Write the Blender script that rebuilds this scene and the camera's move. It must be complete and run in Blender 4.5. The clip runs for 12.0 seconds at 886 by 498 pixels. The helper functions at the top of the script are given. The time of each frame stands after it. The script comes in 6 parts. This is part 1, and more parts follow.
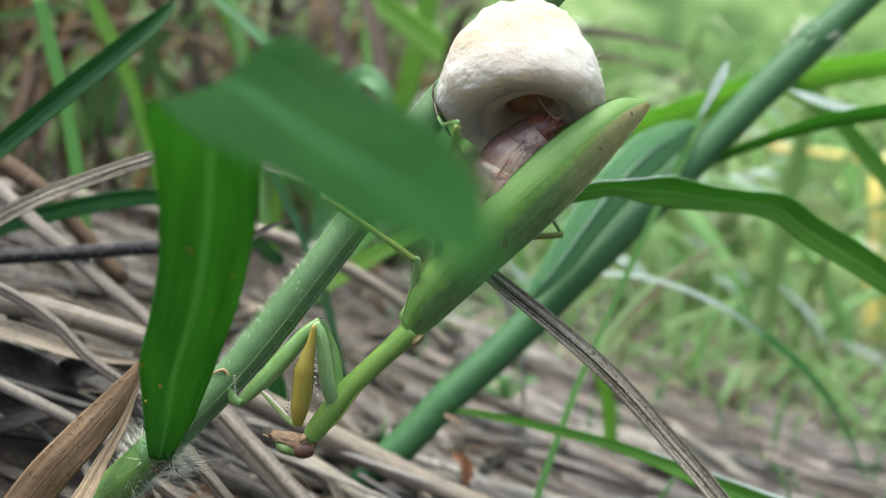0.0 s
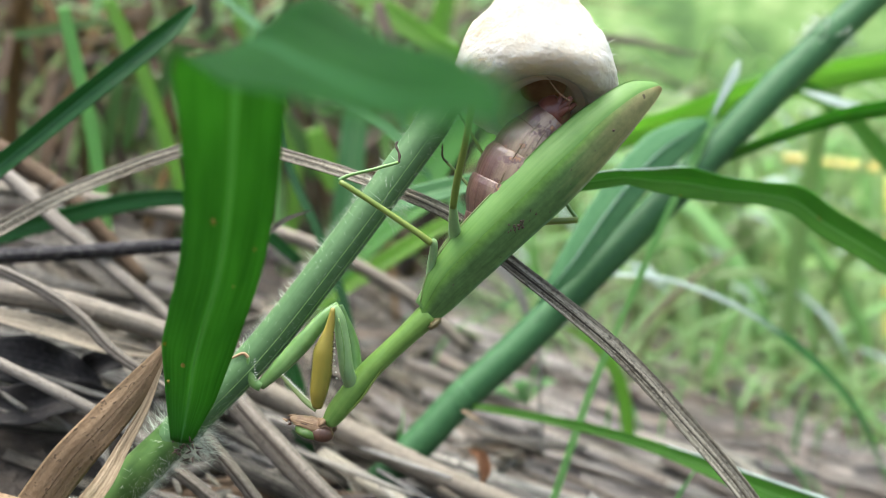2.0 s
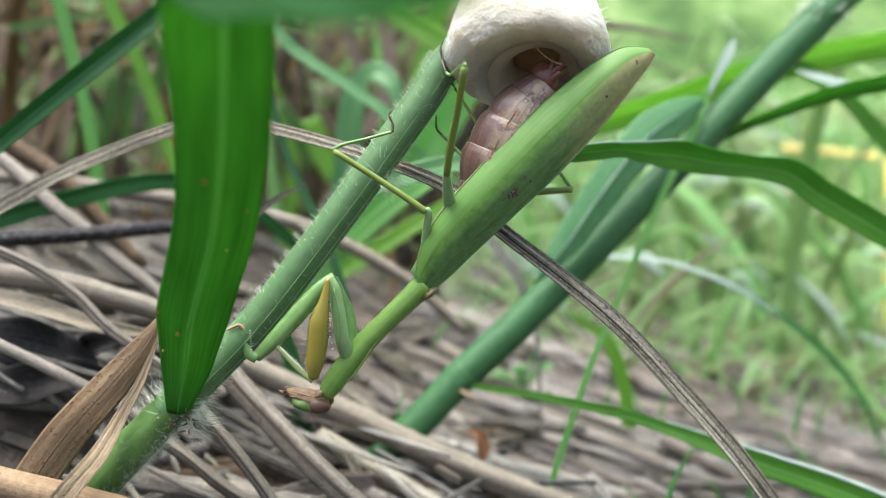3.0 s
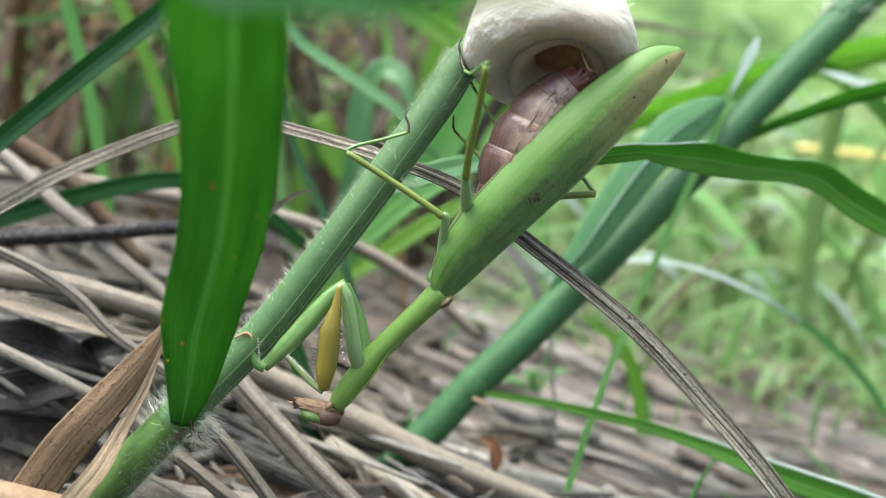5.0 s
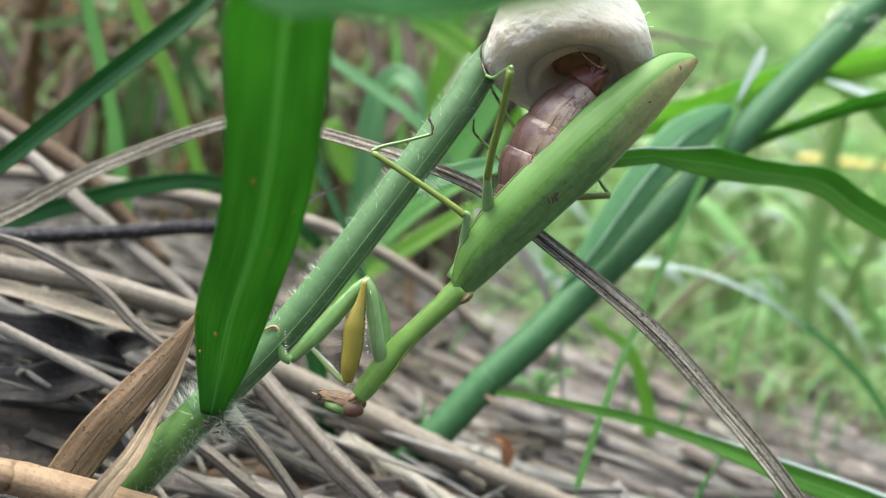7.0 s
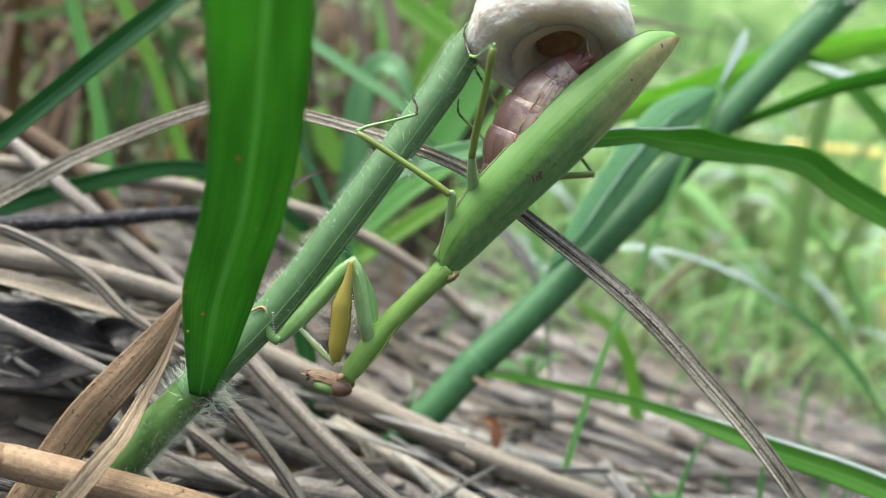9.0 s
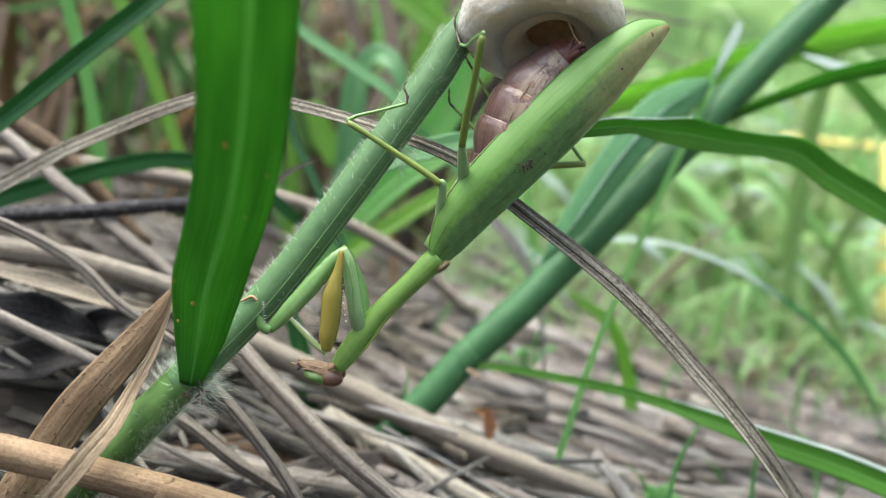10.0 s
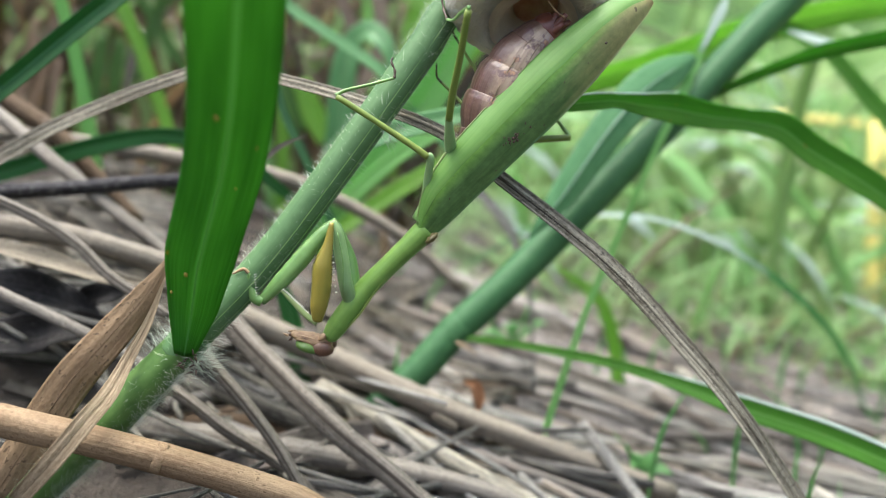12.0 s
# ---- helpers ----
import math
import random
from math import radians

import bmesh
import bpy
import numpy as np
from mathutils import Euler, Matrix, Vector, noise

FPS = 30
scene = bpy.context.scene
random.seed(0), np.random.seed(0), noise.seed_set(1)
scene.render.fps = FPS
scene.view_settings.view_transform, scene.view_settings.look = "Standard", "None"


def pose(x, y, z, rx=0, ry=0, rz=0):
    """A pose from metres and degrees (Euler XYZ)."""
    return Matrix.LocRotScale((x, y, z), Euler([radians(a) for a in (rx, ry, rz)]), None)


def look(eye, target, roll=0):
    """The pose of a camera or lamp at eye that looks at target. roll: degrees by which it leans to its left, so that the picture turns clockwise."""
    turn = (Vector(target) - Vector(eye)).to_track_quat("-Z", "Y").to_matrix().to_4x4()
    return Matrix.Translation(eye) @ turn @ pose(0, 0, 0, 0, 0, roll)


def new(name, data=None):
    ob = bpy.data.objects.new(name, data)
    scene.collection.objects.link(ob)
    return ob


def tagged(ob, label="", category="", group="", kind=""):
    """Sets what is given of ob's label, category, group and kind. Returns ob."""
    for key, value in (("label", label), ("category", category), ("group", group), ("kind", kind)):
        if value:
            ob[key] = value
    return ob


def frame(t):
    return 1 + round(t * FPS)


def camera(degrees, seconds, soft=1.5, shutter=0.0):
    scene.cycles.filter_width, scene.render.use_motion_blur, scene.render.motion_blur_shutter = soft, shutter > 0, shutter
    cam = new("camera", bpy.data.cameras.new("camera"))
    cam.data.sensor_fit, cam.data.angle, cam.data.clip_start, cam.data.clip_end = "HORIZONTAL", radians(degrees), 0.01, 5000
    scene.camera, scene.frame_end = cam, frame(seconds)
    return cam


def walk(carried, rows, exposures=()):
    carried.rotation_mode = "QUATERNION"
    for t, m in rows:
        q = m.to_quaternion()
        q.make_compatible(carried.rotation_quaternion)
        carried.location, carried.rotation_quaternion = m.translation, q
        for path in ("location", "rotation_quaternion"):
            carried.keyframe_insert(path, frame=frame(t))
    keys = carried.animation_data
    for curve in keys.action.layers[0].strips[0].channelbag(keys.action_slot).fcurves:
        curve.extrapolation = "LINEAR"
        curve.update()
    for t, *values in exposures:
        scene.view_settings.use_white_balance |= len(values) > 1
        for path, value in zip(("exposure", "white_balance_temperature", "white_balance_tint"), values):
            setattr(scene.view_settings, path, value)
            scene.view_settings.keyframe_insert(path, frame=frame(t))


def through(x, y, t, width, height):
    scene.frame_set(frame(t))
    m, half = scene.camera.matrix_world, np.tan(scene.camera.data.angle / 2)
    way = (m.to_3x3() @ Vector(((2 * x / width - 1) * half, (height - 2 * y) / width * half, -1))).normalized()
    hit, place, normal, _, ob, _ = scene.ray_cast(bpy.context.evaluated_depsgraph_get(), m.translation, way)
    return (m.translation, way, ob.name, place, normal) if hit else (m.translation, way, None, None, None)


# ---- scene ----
# All lengths below are in centimetres, and are laid into the world by CM.
CM = 0.01
cam = camera(60.8, 12.0, soft=0.55)
cam.data.dof.use_dof = True
cam.data.dof.focus_distance = 8.75 * CM
cam.data.dof.aperture_fstop = 14.5
METRES, EYE, TILT, LEAN, TURN = 2.82 * CM, 6.0 * CM, -8.0, 0.0, 0.0
ROWS = [
    (0.0, 0.0, 0.0, 0.0, 0.0, -0.0, -0.0),
    (0.5, -0.0193, -0.0214, -0.0216, 0.38, 0.41, -0.25),
    (1.0, -0.068, -0.0307, 0.0026, 0.62, 0.85, -0.28),
    (1.5, -0.0529, -0.0282, -0.0227, 0.99, 1.35, -0.09),
    (2.0, -0.0082, -0.0397, -0.1609, 1.11, 1.7, 0.49),
    (2.5, 0.0155, -0.0382, -0.2537, 1.11, 1.73, 1.12),
    (4.5, -0.0155, 0.0648, -0.3048, 1.29, 1.69, 1.03),
    (5.0, -0.0329, 0.1065, -0.2456, 1.61, 1.47, 0.63),
    (5.5, -0.0692, 0.0914, -0.2307, 1.69, 1.81, 0.31),
    (6.0, -0.0889, 0.0997, -0.2156, 2.01, 1.9, 0.16),
    (6.5, -0.1145, 0.0728, -0.2114, 1.8, 2.05, 0.14),
    (7.0, -0.1185, -0.0075, -0.2914, 1.57, 2.08, 0.18),
    (9.0, -0.1035, -0.0286, -0.3489, 0.8, 1.54, 0.87),
    (9.5, -0.082, -0.0226, -0.367, 0.95, 1.43, 0.91),
    (10.0, -0.0718, -0.0265, -0.3721, 0.67, 1.15, 0.92),
    (10.5, -0.0627, -0.0352, -0.3776, 0.72, 1.05, 0.92),
    (11.0, -0.0703, -0.0548, -0.3841, 0.5, 0.77, 0.92),
    (11.5, -0.0658, -0.0585, -0.3967, 0.51, 0.38, 1.03),
    (12.0, -0.0557, -0.0927, -0.406, 0.05, -0.38, 1.18),
]
walk(cam, [(t, pose(0, 0, EYE, TILT, LEAN, TURN) @ pose(METRES * x, METRES * y, METRES * z, 90 + pitch, roll, yaw)) for t, x, y, z, yaw, pitch, roll in ROWS], exposures=[(0.0, 1.66, 5950, 5), (1.0, 1.78, 5950, 5), (2.5, 1.92, 5950, 5), (12.0, 1.92, 5950, 5)])

# ---- light: bright overcast day, open sky above and to the right ----
world = bpy.data.worlds.new("world")
scene.world = world
world.use_nodes = True
wn, wl = world.node_tree.nodes, world.node_tree.links
sky = wn.new("ShaderNodeTexSky")
sky.sky_type, sky.sun_disc = "NISHITA", False
sky.sun_elevation, sky.sun_rotation = radians(80), radians(240)
sky.air_density, sky.dust_density, sky.ozone_density = 1.0, 8.0, 1.0
wl.new(sky.outputs["Color"], wn["Background"].inputs["Color"])
wn["Background"].inputs["Strength"].default_value = 0.105
sun = new("sun", bpy.data.lights.new("sun", "SUN"))
sun.data.energy, sun.data.angle, sun.data.color = 1.4, radians(62), (1.0, 0.97, 0.91)
sun.matrix_world = look((-0.2, 0.07, 1.25), (0, 0.09, 0.05))


# ---- geometry helpers ----
class Geo:
    """A bag of points, faces and texture places: u across, v along."""

    def __init__(self):
        self.v, self.f, self.uv, self.n = [], [], [], 0

    def add(self, v, f, uv):
        v = np.asarray(v, float).reshape(-1, 3)
        self.f += [tuple(i + self.n for i in face) for face in f]
        self.v.append(v)
        self.uv.append(np.asarray(uv, float).reshape(-1, 2))
        self.n += len(v)
        return self

    def mesh(self, name, material, origin=(0, 0, 0), smooth=True):
        me = bpy.data.meshes.new(name)
        v = (np.concatenate(self.v) - np.asarray(origin, float)) * CM
        me.from_pydata(v.tolist(), [], self.f)
        uv = np.concatenate(self.uv)
        layer = me.uv_layers.new(name="UVMap")
        loops = np.empty(len(me.loops), dtype=np.int32)
        me.loops.foreach_get("vertex_index", loops)
        layer.data.foreach_set("uv", uv[loops].ravel())
        me.polygons.foreach_set("use_smooth", np.full(len(me.polygons), smooth))
        me.materials.append(material)
        me.update()
        return me


BASE = {}


def thing(name, at, label, category, group="", kind=""):
    """An Empty at a thing's base, in centimetres, that parents its parts."""
    ob = new(name)
    ob.empty_display_size = 0.005
    ob.location = [c * CM for c in at]
    BASE[ob.name] = at
    return tagged(ob, label, category, group, kind)


def part(name, geo, material, parent, label="", smooth=True, kind=""):
    """One mesh object under a thing or under a part."""
    at = BASE[parent.name]
    ob = new(name, geo.mesh(name, material, at, smooth))
    ob.parent = parent
    BASE[ob.name] = at
    return tagged(ob, label, kind=kind)


def moving_part(name, geo, material, parent, hinge, label=""):
    """A part whose own origin lies at its hinge, so that it can turn there."""
    at = BASE[parent.name]
    ob = new(name, geo.mesh(name, material, hinge))
    ob.parent = parent
    ob.location = [(h - b) * CM for h, b in zip(hinge, at)]
    BASE[ob.name] = hinge
    return tagged(ob, label)


TAIL, FEELER = (0.98, 8.85, 5.97), (1.3, 8.64, 6.24)
MOVERS = {}


def single(name, geo, material, at, label, category, group="", kind="", smooth=True):
    """A thing of one mesh."""
    ob = new(name, geo.mesh(name, material, at, smooth))
    ob.location = [c * CM for c in at]
    return tagged(ob, label, category, group, kind)


def unit(v):
    v = np.asarray(v, float)
    return v / (np.linalg.norm(v, axis=-1, keepdims=True) + 1e-12)


def curve(ctrl, steps):
    """A smooth line through the control points, with even steps between each two."""
    c = np.asarray(ctrl, float)
    c = np.vstack([2 * c[0] - c[1], c, 2 * c[-1] - c[-2]])
    out = []
    for i in range(1, len(c) - 2):
        a, b, d, e = c[i - 1 : i + 3]
        for k in range(steps):
            t = k / steps
            out.append(0.5 * (2 * b + (d - a) * t + (2 * a - 5 * b + 4 * d - e) * t * t + (3 * b - a - 3 * d + e) * t**3))
    out.append(c[-2])
    return np.array(out)


def spread(values, count):
    """Values over 0..1, drawn at count even places."""
    values = np.asarray(values, float)
    return np.interp(np.linspace(0, 1, count), np.linspace(0, 1, len(values)), values)


def frames(path, normal):
    """Tangent, side and face normal along a path; the normal may be one vector or several spread over it."""
    normal = np.atleast_2d(np.asarray(normal, float))
    n = np.stack([spread(normal[:, k], len(path)) for k in range(3)], 1)
    t = unit(np.gradient(path, axis=0))
    n = unit(n - (n * t).sum(1, keepdims=True) * t)
    return t, np.cross(t, n), n


def sweep(geo, path, profile, normal=(0, -1, 0), caps=True):
    """Skin closed rings along a path. profile(s, i) gives the ring as rows of side, normal and u."""
    t, b, n = frames(path, normal)
    along = np.r_[0, np.cumsum(np.linalg.norm(np.diff(path, axis=0), axis=1))]
    verts, uvs, count = [], [], len(path)
    for i in range(count):
        ring = np.asarray(profile(i / (count - 1), i), float)
        verts.append(path[i] + ring[:, :1] * b[i] + ring[:, 1:2] * n[i])
        uvs.append(np.stack([ring[:, 2], np.full(len(ring), along[i])], 1))
    k = len(verts[0])
    faces = [(i * k + j, i * k + (j + 1) % k, (i + 1) * k + (j + 1) % k, (i + 1) * k + j) for i in range(count - 1) for j in range(k)]
    if caps:
        faces += [tuple(reversed(range(k))), tuple(range((count - 1) * k, count * k))]
    return geo.add(np.concatenate(verts), faces, np.concatenate(uvs))


def tube(geo, ctrl, radii, steps=6, sides=10, flat=1.0, normal=(0, -1, 0), rough=0.0, ridges=0, seed=0):
    """A round or flattened rod along control points; radii are spread over its length."""
    path = curve(ctrl, steps) if len(ctrl) > 2 else np.linspace(ctrl[0], ctrl[1], steps + 1)
    rad = spread(radii, len(path))
    a = np.linspace(0, 2 * math.pi, sides, endpoint=False)
    rng = np.random.default_rng(seed)
    bumps = 1 + rough * rng.normal(size=sides)[None] + 0.5 * rough * rng.normal(size=(len(path), sides))
    if ridges:
        bumps = bumps + (0.025 if sides > 20 else 0.06) * np.cos(ridges * a)[None]

    def ring(s, i):
        r = rad[i] * bumps[i]
        return np.stack([np.cos(a) * r, np.sin(a) * r * flat, np.abs((a / math.pi) - 1)], 1)

    return sweep(geo, path, ring, normal)


def blade(geo, ctrl, widths, normal, fold=0.25, thick=0.02, steps=8, across=9, wave=0.0, waves=3.0, curl=0.0, grooves=0.0, seed=0):
    """A grass leaf: a ribbon folded along its midrib, with thickness, a raised rib and wavy edges."""
    path = curve(ctrl, steps)
    wid = spread(widths, len(path))
    x = np.linspace(-1, 1, across)
    rng = np.random.default_rng(seed)
    ph = rng.uniform(0, 6.28, 2)
    cut = rng.normal(size=across)

    def ring(s, i):
        w = wid[i] * 0.5
        h = fold * w * np.abs(x) ** 1.3 - curl * w * x**2 + grooves * w * cut
        edge = wave * w * np.abs(x) ** 2 * np.where(x > 0, np.sin(waves * 6.28 * s + ph[0]), np.sin(waves * 5.3 * s + ph[1]))
        th = thick * np.minimum(1, w / 0.08) * (1 - 0.6 * np.abs(x)) + 0.002
        rib = 0.35 * thick * np.exp(-((x / 0.09) ** 2))
        top = np.stack([x * w, h + edge + th / 2, (x + 1) / 2], 1)
        low = np.stack([x * w, h + edge - th / 2 - rib, (x + 1) / 2], 1)
        return np.concatenate([top, low[::-1]])

    return sweep(geo, path, ring, normal)


def ball(geo, at, size, turn=None, rings=12, sides=16, shape=None):
    """A round body; shape(p) may move its points, given on the unit ball."""
    th, ph = np.meshgrid(np.linspace(0.02, math.pi - 0.02, rings), np.linspace(0, 2 * math.pi, sides, endpoint=False), indexing="ij")
    p = np.stack([np.sin(th) * np.cos(ph), np.sin(th) * np.sin(ph), np.cos(th)], -1).reshape(-1, 3)
    uv = np.stack([ph / 6.2832, th / math.pi], -1).reshape(-1, 2)
    if shape:
        p = shape(p)
    p = p * np.asarray(size, float)
    if turn is not None:
        p = p @ np.asarray(turn.to_3x3()).T
    faces = [(i * sides + j, (i + 1) * sides + j, (i + 1) * sides + (j + 1) % sides, i * sides + (j + 1) % sides) for i in range(rings - 1) for j in range(sides)]
    faces += [tuple(range(sides)), tuple(reversed(range((rings - 1) * sides, rings * sides)))]
    return geo.add(p + np.asarray(at, float), faces, uv)


def spikes(geo, roots, ways, lengths, width):
    """Fine hairs or spines: three-sided needles."""
    for p, w, l in zip(roots, ways, lengths):
        w = unit(w)
        s = unit(np.cross(w, (0.3, 0.9, 0.2)))
        q = np.cross(w, s)
        geo.add([p + s * width, p - s * 0.5 * width + q * 0.87 * width, p - s * 0.5 * width - q * 0.87 * width, p + w * l], [(0, 1, 3), (1, 2, 3), (2, 0, 3)], [(0, 0)] * 3 + [(0, l)])
    return geo


def leaf_parts(parent, name, ctrl, widths, normal, material, label, rib=None, **kw):
    """A leaf blade under a thing, with its midrib as a part of its own."""
    b = part(name, blade(Geo(), ctrl, widths, normal, **kw), material, parent, label)
    path = curve(ctrl, kw.get("steps", 8))
    t, side, n = frames(path, normal)
    r = np.clip(spread(widths, len(path)) * 0.01, 0.002, 0.006)
    g = Geo()
    tube(g, path + n * kw.get("thick", 0.02) * 0.4, r, 1, 6, flat=0.6)
    part("midrib", g, rib or M_RIB, b, "pale midrib")
    return b


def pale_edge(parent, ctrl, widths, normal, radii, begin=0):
    """A pale strip along a leaf's upper edge that paints the sky's glint there."""
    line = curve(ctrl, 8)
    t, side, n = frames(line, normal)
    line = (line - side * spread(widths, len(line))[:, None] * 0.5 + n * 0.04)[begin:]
    part("leaf_edge", tube(Geo(), line, radii, 1, 6), M_GLINT, parent, "pale strip painted as the sky glint on the leaf edge")


def ground_height(x, y):
    """A bank that falls away to the right and climbs gently ahead."""
    x, y = np.asarray(x, float), np.asarray(y, float)
    rise = 0.06 * (np.clip(y, -40, 70) - 10)
    return -0.95 - 9.0 * np.tanh(x * 0.034) + rise + 0.12 * np.sin(x * 0.7 + 1) * np.cos(y * 0.6) + 0.05 * np.sin(2.1 * x + 1.7 * y)


# ---- materials ----
def nodes_of(name):
    m = bpy.data.materials.new(name)
    m.use_nodes = True
    t = m.node_tree
    return m, t.nodes, t.links, t.nodes["Principled BSDF"], t.nodes["Material Output"]


def noise_at(n, l, vector, scale, detail=3.0, rough=0.55):
    t = n.new("ShaderNodeTexNoise")
    t.inputs["Scale"].default_value, t.inputs["Detail"].default_value, t.inputs["Roughness"].default_value = scale, detail, rough
    l.new(vector, t.inputs["Vector"])
    return t.outputs["Fac"]


def ramp(n, l, fac, stops):
    r = n.new("ShaderNodeValToRGB")
    el = r.color_ramp.elements
    while len(el) < len(stops):
        el.new(0.5)
    for e, (p, c) in zip(el, stops):
        e.position, e.color = p, (*c, 1) if len(c) == 3 else c
    l.new(fac, r.inputs["Fac"])
    return r.outputs["Color"]


def mix(n, l, fac, a, b, how="MIX"):
    m = n.new("ShaderNodeMix")
    m.data_type, m.blend_type = "RGBA", how
    for socket, value in ((m.inputs["Factor"], fac), (m.inputs["A"], a), (m.inputs["B"], b)):
        if isinstance(value, (int, float)):
            socket.default_value = value
        elif isinstance(value, tuple):
            socket.default_value = (*value, 1)
        else:
            l.new(value, socket)
    return m.outputs["Result"]


def math_node(n, l, op, a, b=0.0, c=None):
    m = n.new("ShaderNodeMath")
    m.operation = op
    for k, value in enumerate((a, b) if c is None else (a, b, c)):
        if isinstance(value, (int, float)):
            m.inputs[k].default_value = value
        else:
            l.new(value, m.inputs[k])
    return m.outputs["Value"]


def streaks(n, l, across, along):
    """A vector in which noise runs in streaks along a leaf or stalk."""
    uv = n.new("ShaderNodeUVMap")
    uv.uv_map = "UVMap"
    info = n.new("ShaderNodeObjectInfo")
    mp = n.new("ShaderNodeMapping")
    mp.inputs["Scale"].default_value = (across, along, 1)
    shift = n.new("ShaderNodeCombineXYZ")
    l.new(math_node(n, l, "MULTIPLY", info.outputs["Random"], 37.0), shift.inputs["Z"])
    l.new(shift.outputs["Vector"], mp.inputs["Location"])
    l.new(uv.outputs["UV"], mp.inputs["Vector"])
    sep = n.new("ShaderNodeSeparateXYZ")
    l.new(uv.outputs["UV"], sep.inputs["Vector"])
    return mp.outputs["Vector"], sep.outputs["X"], sep.outputs["Y"], info.outputs["Random"]


def bump(n, l, bsdf, height, strength, distance):
    b = n.new("ShaderNodeBump")
    b.inputs["Strength"].default_value, b.inputs["Distance"].default_value = strength, distance * CM
    l.new(height, b.inputs["Height"])
    l.new(b.outputs["Normal"], bsdf.inputs["Normal"])
    return b


def leaf_material(name, dark, light, rib, through=0.35, rough=0.42, across=34.0, gloss=0.5, spots=True, islands=False, rib_width=0.05, crisp=0.0, top=(1.0, 1.0, 1.0)):
    """A living leaf: fine parallel veins, pale midrib, a little blotch, light shining through."""
    m, n, l, p, out = nodes_of(name)
    vec, u, v, rnd = streaks(n, l, across, 0.5)
    fine = noise_at(n, l, vec, 1.0, 2.0)
    vec2, _, _, _ = streaks(n, l, 3.0, 0.8)
    broad = noise_at(n, l, vec2, 1.0, 3.0)
    col = ramp(n, l, math_node(n, l, "ADD", math_node(n, l, "MULTIPLY", fine, 0.55), math_node(n, l, "MULTIPLY", broad, 0.45)), [(0.3 + crisp, dark), (0.7 - crisp, light)])
    off = math_node(n, l, "ABSOLUTE", math_node(n, l, "SUBTRACT", u, 0.5))
    near = ramp(n, l, off, [(0.0, (1, 1, 1)), (rib_width * 0.35, (0.8, 0.8, 0.8)), (rib_width, (0, 0, 0))])
    col = mix(n, l, near, col, rib)
    if spots:
        vec3, _, _, _ = streaks(n, l, 9.0, 9.0)
        s = noise_at(n, l, vec3, 0.55, 1.0)
        col = mix(n, l, ramp(n, l, s, [(0.735, (0, 0, 0)), (0.77, (0.75, 0.75, 0.75))]), col, (0.25, 0.17, 0.03))
    if islands:
        g = n.new("ShaderNodeNewGeometry")
        rnd = g.outputs["Random Per Island"]
    hs = n.new("ShaderNodeHueSaturation")
    l.new(math_node(n, l, "MULTIPLY_ADD", rnd, 0.05, 0.475), hs.inputs["Hue"])
    l.new(math_node(n, l, "MULTIPLY_ADD", rnd, 0.6, 0.7), hs.inputs["Value"])
    if not islands:
        hs.inputs["Hue"].default_value, hs.inputs["Value"].default_value = 0.5, 1.0
        for s in ("Hue", "Value"):
            l.remove(hs.inputs[s].links[0])
    l.new(col, hs.inputs["Color"])
    l.new(mix(n, l, 1.0, hs.outputs["Color"], top, "MULTIPLY"), p.inputs["Base Color"])
    p.inputs["Roughness"].default_value = rough
    p.inputs["Specular IOR Level"].default_value = gloss
    bump(n, l, p, fine, 0.35, 0.02)
    tr = n.new("ShaderNodeBsdfTranslucent")
    hs2 = n.new("ShaderNodeHueSaturation")
    hs2.inputs["Hue"].default_value, hs2.inputs["Saturation"].default_value, hs2.inputs["Value"].default_value = 0.5, 0.95, 1.7
    l.new(hs.outputs["Color"], hs2.inputs["Color"])
    l.new(hs2.outputs["Color"], tr.inputs["Color"])
    ms = n.new("ShaderNodeMixShader")
    ms.inputs["Fac"].default_value = through
    l.new(p.outputs["BSDF"], ms.inputs[1])
    l.new(tr.outputs["BSDF"], ms.inputs[2])
    l.new(ms.outputs["Shader"], out.inputs["Surface"])
    return m


